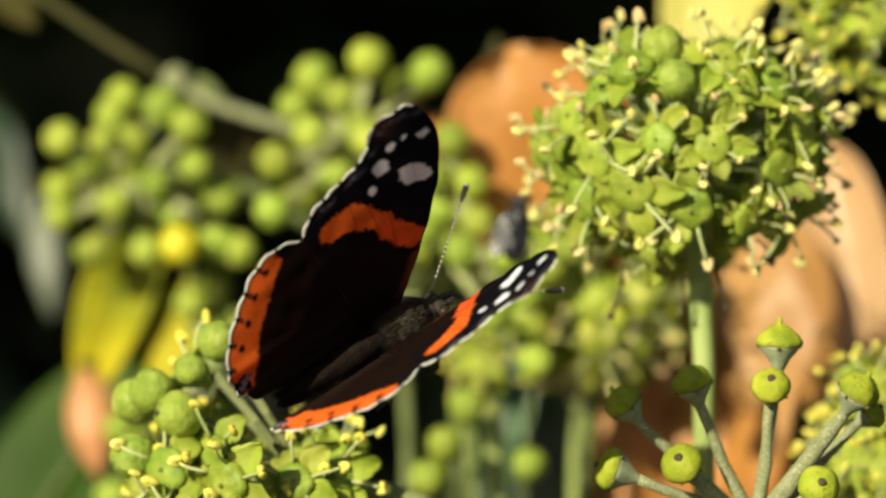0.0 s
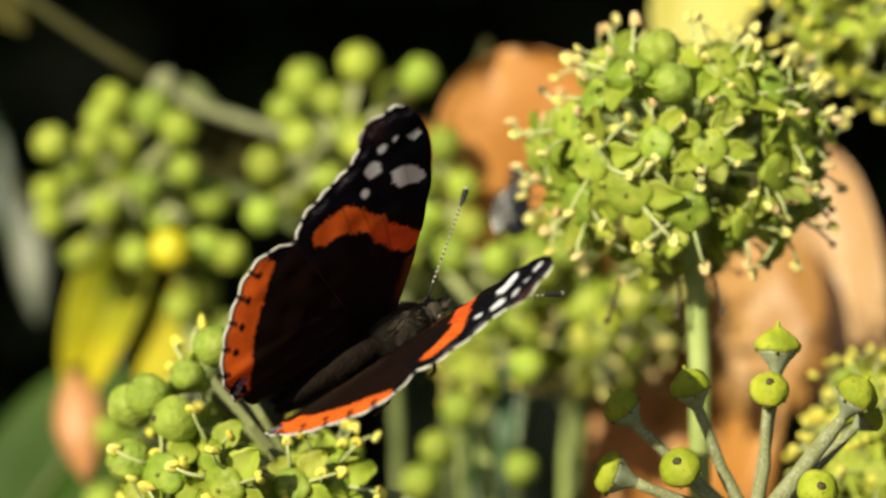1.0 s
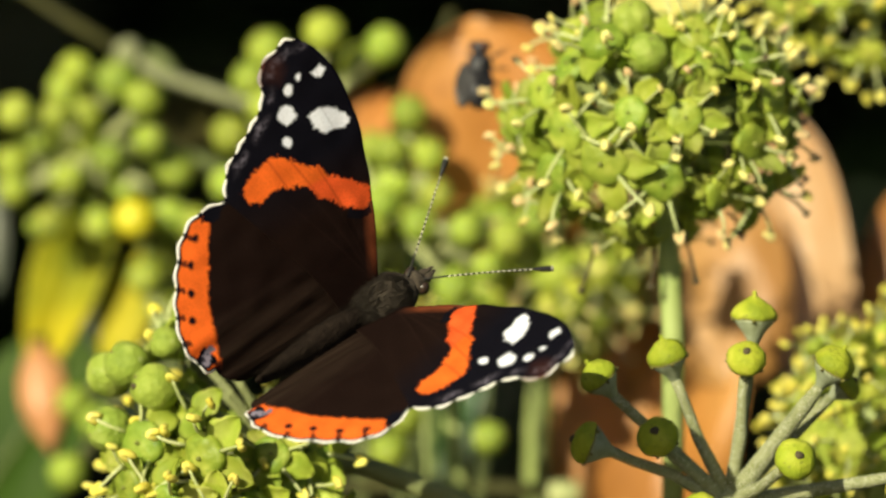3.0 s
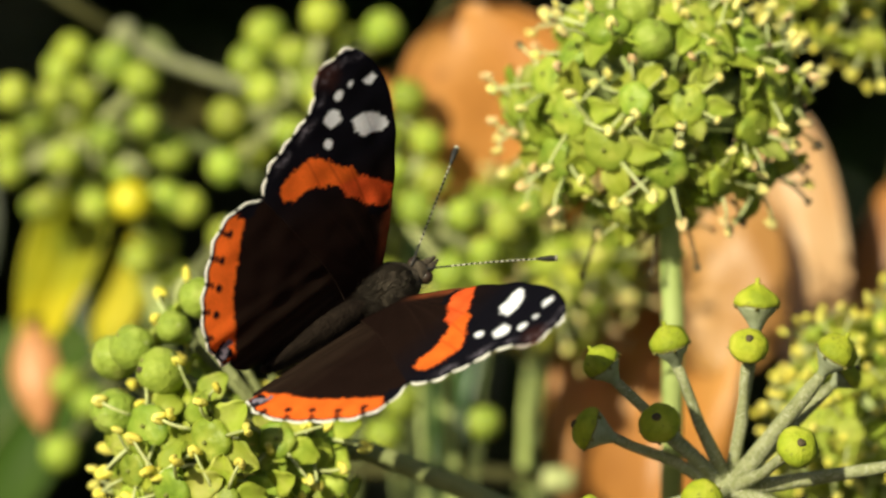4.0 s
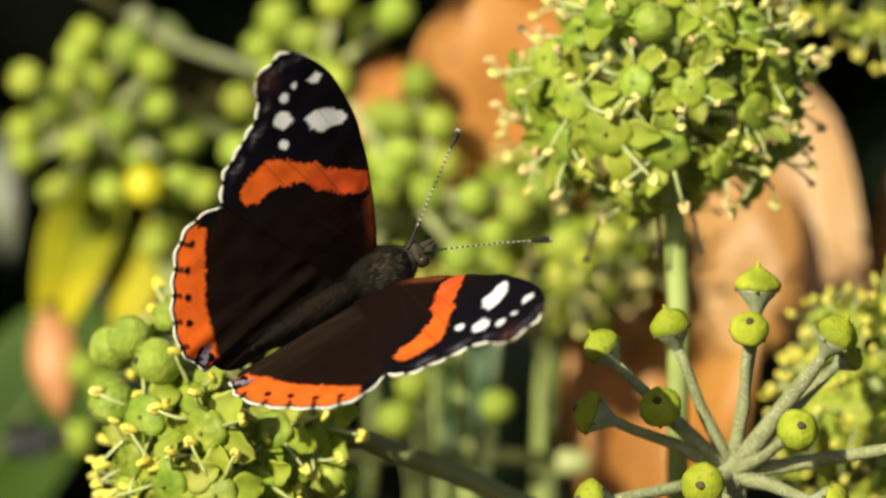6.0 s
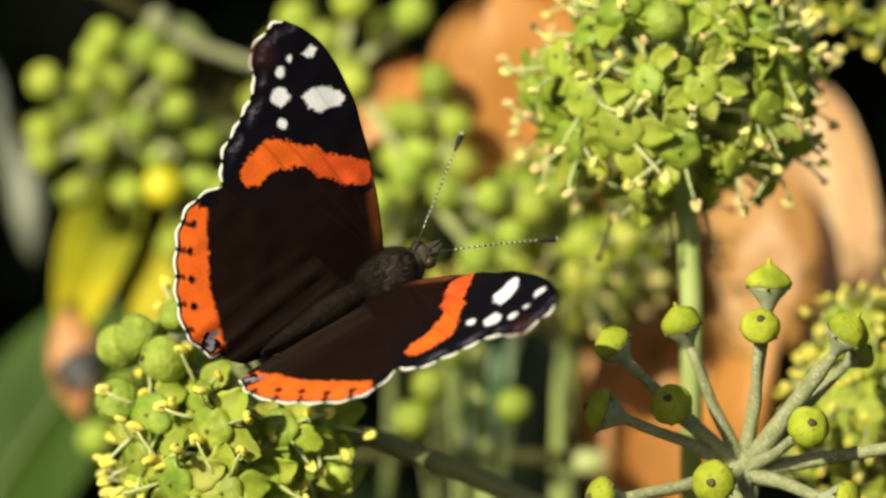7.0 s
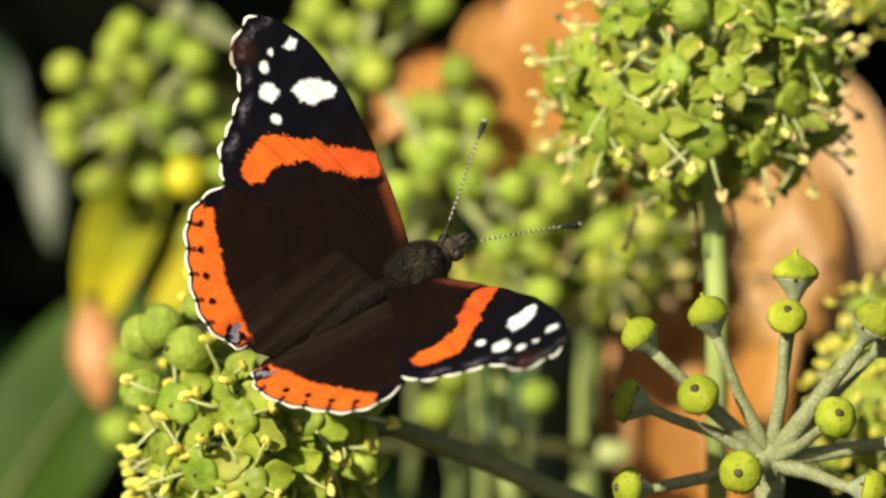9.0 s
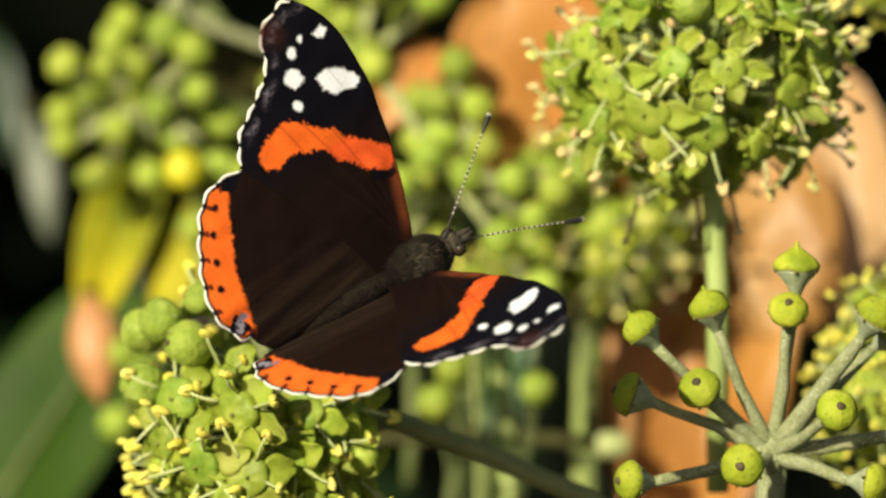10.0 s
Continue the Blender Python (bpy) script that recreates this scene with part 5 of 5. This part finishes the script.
# ---------------------------------------------------------------- a fly among the flowers, in millimetres: x ahead, z up
FLY_SKIN = material("fly_skin", [(0.008, 0.008, 0.010), (0.028, 0.027, 0.034)], rough=0.4, scale=700, bump=0.5, spots=(0.06, 0.06, 0.075), spot_scale=1200, spot_at=0.6)
FLY_EYE = material("fly_eye", [(0.06, 0.02, 0.012), (0.10, 0.035, 0.02)], rough=0.3, scale=1500, bump=0.2)
FLY_WING = material("fly_wing", [(0.008, 0.008, 0.011), (0.022, 0.021, 0.025)], rough=0.25, scale=500, bump=0.2, translucent=0.5)
fly = thing("fly", P(0, 0, 0), "dark blue-grey fly, out of focus among the flowers", "fly")
bm = bmesh.new()
blob(bm, (0.3, 0, 0), (1.9, 1.5, 1.4), lumps=0.06)
part("thorax", (bm, FLY_SKIN), fly)
bm = bmesh.new()
blob(bm, (-2.7, 0, -0.2), (2.1, 1.55, 1.35), lumps=0.05)
part("abdomen", (bm, FLY_SKIN), fly)
bm = bmesh.new()
blob(bm, (2.6, 0, -0.1), (0.8, 1.2, 1.0))
fly_head = part("head", (bm, FLY_SKIN), fly)
for s in (1, -1):
    bm = bmesh.new()
    blob(bm, (2.75, s * 0.75, 0.05), (0.65, 0.62, 0.85), seg=14)
    part("eye", (bm, FLY_EYE), fly_head)
    bm = bmesh.new()
    g = [[], []]
    for k in range(9):
        u = k / 8
        w = 1.25 * math.sin(math.pi * (0.1 + 0.86 * u)) ** 0.7
        c = Vector((0.6 - 5.2 * u, s * (0.9 + 0.7 * u), 1.1 + 0.1 * u))
        for z, row in ((0.03, 0), (-0.03, 1)):
            g[row].append([bm.verts.new((c + Vector((0.25 * w * q, s * w * q, z + 0.15 * q))) * MM) for q in (-1, 0, 1)])
    for row in (0, 1):
        for a, b in zip(g[row], g[row][1:]):
            for i in (0, 1):
                bm.faces.new((a[i], a[i + 1], b[i + 1], b[i]))
    part("wing", (bm, FLY_WING), fly)
    for x0, x1, y1 in ((1.2, 2.6, 2.6), (0.2, 0.2, 3.1), (-0.8, -2.4, 2.9)):
        bm = bmesh.new()
        tube(bm, [Vector(v) * MM for v in ((x0, s * 0.9, -0.9), ((x0 + x1) / 2, s * 2.0, -0.6), (x1, s * y1, -2.1))], [0.2 * MM, 0.16 * MM, 0.1 * MM], 6)
        part("leg", (bm, FLY_SKIN), fly)

# ---------------------------------------------------------------- what moves
# seconds, body (x, z, turns), left wing turns, right wing turns
FLAPS = [
    (0, (-6.44, -2.73, 55.5, -26.6, 34.8), (72.0, 4.5, 2.0), (-67.5, 5.9, 4.9)),
    (0.5, (-6.51, -2.78, 55.5, -26.63, 34.77), (71.43, 4.38, 1.76), (-67.56, 5.75, 4.6)),
    (1, (-6.66, -2.89, 55.5, -26.7, 34.7), (70.1, 4.1, 1.2), (-67.7, 5.4, 3.9)),
    (1.15, (-6.65, -2.93, 55.62, -26.6, 34.46), (66.6, 3.74, 1.12), (-63.64, 5.22, 4.32)),
    (1.3, (-6.63, -3.07, 56.1, -26.2, 33.5), (52.6, 2.3, 0.8), (-47.4, 4.5, 6.0)),
    (1.4, (-6.55, -3.08, 56.3, -26.9, 32.9), (35.5, -1.1, -0.2), (-32.1, 3.6, 6.4)),
    (1.5, (-5.99, -3.1, 56.2, -27.4, 33.1), (-2.8, -1.7, -0.8), (-8.6, 1.3, 1.7)),
    (2, (-5.94, -2.7, 56.3, -26.7, 32.9), (32.0, -1.1, 0.5), (-30.1, 1.4, 3.4)),
    (2.5, (-6.17, -2.9, 56.0, -26.0, 33.5), (49.6, 1.8, 0.1), (-47.6, 3.2, 3.7)),
    (3.8, (-6.0, -2.97, 56.8, -26.9, 31.9), (35.4, -1.7, 1.6), (-38.4, 1.8, 3.9)),
    (4, (-6.12, -3.66, 56.1, -27.1, 33.3), (60.2, 3.4, 2.5), (-51.1, 2.0, 2.7)),
    (4.5, (-5.68, -4.19, 56.6, -27.1, 32.4), (55.0, 1.9, 0.5), (-47.8, 3.0, 2.8)),
    (5, (-5.71, -4.21, 56.5, -27.3, 32.5), (52.1, 1.1, 3.7), (-44.4, 2.2, 3.1)),
    (5.2, (-4.82, -3.28, 57.3, -24.9, 30.6), (61.5, -12.0, 4.1), (-48.1, -2.7, 4.8)),
    (6.3, (-6.97, -3.33, 57.2, -26.6, 31.0), (48.5, -5.2, 3.2), (-49.6, 1.4, 1.5)),
    (6.5, (-6.91, -3.77, 57.1, -27.2, 31.2), (43.4, -3.2, 1.6), (-49.3, 1.8, 1.6)),
    (7, (-6.93, -3.76, 56.8, -26.5, 31.7), (44.4, -1.8, 2.4), (-50.2, 2.6, 1.3)),
    (7.5, (-7.09, -4.12, 56.7, -27.3, 32.1), (20.8, -0.0, 2.9), (-38.3, 0.5, -0.9)),
    (7.8, (-7.35, -4.42, 56.6, -28.5, 32.3), (-4.3, 3.8, 5.3), (-15.1, -3.1, -5.3)),
    (8, (-7.38, -3.3, 56.4, -26.4, 32.6), (-26.5, 1.0, 8.6), (29.0, -3.6, -1.5)),
    (8.5, (-6.65, -4.27, 57.0, -28.5, 31.4), (15.9, 0.0, 1.0), (-36.8, -4.9, -6.0)),
    (9, (-6.83, -4.16, 56.8, -28.6, 31.9), (21.3, 0.6, 0.7), (-44.6, -2.7, -5.8)),
    (9.5, (-6.75, -4.13, 56.88, -27.07, 31.64), (31.5, 0.68, 1.72), (-47.32, -2.45, -4.61)),
    (10, (-6.73, -4.13, 56.9, -26.8, 31.6), (33.3, 0.7, 1.9), (-47.8, -2.4, -4.4)),
]
# the right forewing swings forward of its hindwing towards the end
FORE_SWING = {8.5: (-34.2, 3.1, -11.6), 9: (-43.3, 1.6, -9.7), 9.5: (-44.5, 1.9, -7.3), 10: (-46.5, 1.1, -7.7)}
# seconds, sway of the flower head under the butterfly
SWAY = [(0, 0.7, 0.4), (0.5, 0.5, 0.5), (1, 0.6, 0.3), (1.5, 0.9, 0.6), (2, 1.1, 0.6), (2.5, 0.9, 0.6), (4, 1.5, 0.3), (4.5, 1.6, 0.0), (5, 1.6, -0.3),
        (6.5, 0.5, -0.1), (7, 0.3, -0.1), (7.5, 0.0, -0.2), (8, -0.1, -0.9), (8.5, 0.2, 0.0), (9, 0.1, 0.0), (9.5, 0.1, 0.0), (10, 0.0, 0.0)]
# seconds, the ways the left and the right antenna point
FEELERS = [
    (0, (0.809, 0.579, 0.104), (0.923, -0.376, -0.078)),
    (0.5, (0.806, 0.571, 0.155), (0.927, -0.372, -0.037)),
    (1, (0.816, 0.558, 0.152), (0.915, -0.404, -0.005)),
    (2, (0.781, 0.625, 0.005), (0.872, -0.484, -0.074)),
    (2.5, (0.785, 0.617, 0.06), (0.873, -0.486, 0.038)),
    (4, (0.82, 0.539, 0.193), (0.843, -0.512, 0.168)),
    (4.5, (0.815, 0.553, 0.174), (0.896, -0.443, 0.017)),
    (5, (0.825, 0.537, 0.177), (0.884, -0.462, 0.078)),
    (6.5, (0.814, 0.545, 0.202), (0.906, -0.42, 0.058)),
    (7, (0.824, 0.546, 0.15), (0.9, -0.431, 0.06)),
    (7.5, (0.799, 0.561, 0.214), (0.917, -0.397, 0.038)),
    (8, (0.84, 0.526, 0.133), (0.882, -0.471, 0.035)),
    (8.5, (0.793, 0.562, 0.235), (0.927, -0.369, -0.057)),
    (9, (0.808, 0.548, 0.216), (0.926, -0.378, -0.005)),
    (10, (0.791, 0.558, 0.25), (0.932, -0.363, 0.016)),
]
HINGE = 1.7
# seconds, place of the fly, the way its head points, its back
FLY = [
    (0, (4.6, 48, 9.0), (0.15, 0.1, 1), (-0.5, -1, 0.1)), (0.5, (5.2, 48, 12.5), (0.15, 0.1, 1), (-0.5, -1, 0.1)), (1, (5.2, 48, 12.5), (0.1, 0.1, 1), (-0.5, -1, 0.1)),
    (2, (5.3, 48, 12.6), (0.1, 0.1, 1), (-0.5, -1, 0.1)), (2.8, (5.7, 48, 12.7), (0.1, 0.1, 1), (-0.5, -1, 0.1)), (3.2, (-2, 40, 48), (-0.1, -0.1, 1), (-0.4, -1, 0.1)),
    (3.7, (-40, 60, 90), (-0.7, 0.1, 0.7), (-0.4, -1, 0.3)), (4.6, (-105, 90, 60), (-0.4, 0.1, -0.6), (-0.5, -1, 0.2)), (5.4, (-95, 100, -20), (0.5, 0, -0.7), (-0.3, -1, 0.2)),
    (6.0, (-54, 106, -26), (0.7, 0, 0.1), (-0.2, -1, 0.2)), (6.3, (-51.3, 108, -19.2), (0.3, 0, 1), (-0.2, -1, 0.2)), (6.7, (-51.9, 108, -17.4), (0.3, 0, 1), (-0.2, -1, 0.2)),
    (7.0, (-50.7, 108, -15.8), (0.6, 0, 0.7), (-0.2, -1, 0.2)), (7.3, (-49.6, 108, -14.6), (0.8, 0, 0.5), (-0.2, -1, 0.2)), (7.6, (-46.5, 107, -13.8), (0.9, 0, 0.3), (-0.2, -1, 0.2)),
    (8.2, (-41, 106, -13.0), (0.9, 0, 0.2), (-0.2, -1, 0.2)), (10, (-41, 106, -13.0), (0.9, 0, 0.2), (-0.2, -1, 0.2)),
]


def standing(at, ahead, back):
    ahead, back = Vector(ahead).normalized(), Vector(back)
    side = back.cross(ahead).normalized()
    back = ahead.cross(side)
    turn = Matrix((ahead, side, back)).transposed().to_4x4()
    return Matrix.Translation(P(*at)) @ turn


def motions():
    walk(near_head, [(t, Matrix.Translation(P(*NEAR_AT) + Vector((dx, 0, dz)) * MM)) for t, dx, dz in SWAY])
    walk(butterfly, [(t, Matrix.Translation(P(b[0], 0, b[1])) @ pose(0, 0, 0, *b[2:])) for t, b, _, _ in FLAPS])
    walk(fly, [(t, standing(at, ahead, back)) for t, at, ahead, back in FLY])
    for k, feeler in enumerate(antennae):
        root = ((3.7 + 1.5 * k) * MM, (0.6 - 1.1 * k) * MM, (0.4 - 0.2 * k) * MM)
        walk(feeler, [(row[0], Matrix.Translation(root) @ Vector((1, 0, 0)).rotation_difference(Vector(row[k + 1])).to_matrix().to_4x4()) for row in FEELERS])
    for side, k in ((1, 2), (-1, 3)):
        hind, fore = wings[side]
        walk(hind, [(row[0], pose(0, side * HINGE * MM, 0, *row[k])) for row in FLAPS])
        swing = FORE_SWING if side < 0 else {}
        walk(fore, [(row[0], pose(0, side * HINGE * MM, 0, *swing.get(row[0], row[k]))) for row in FLAPS])


motions()
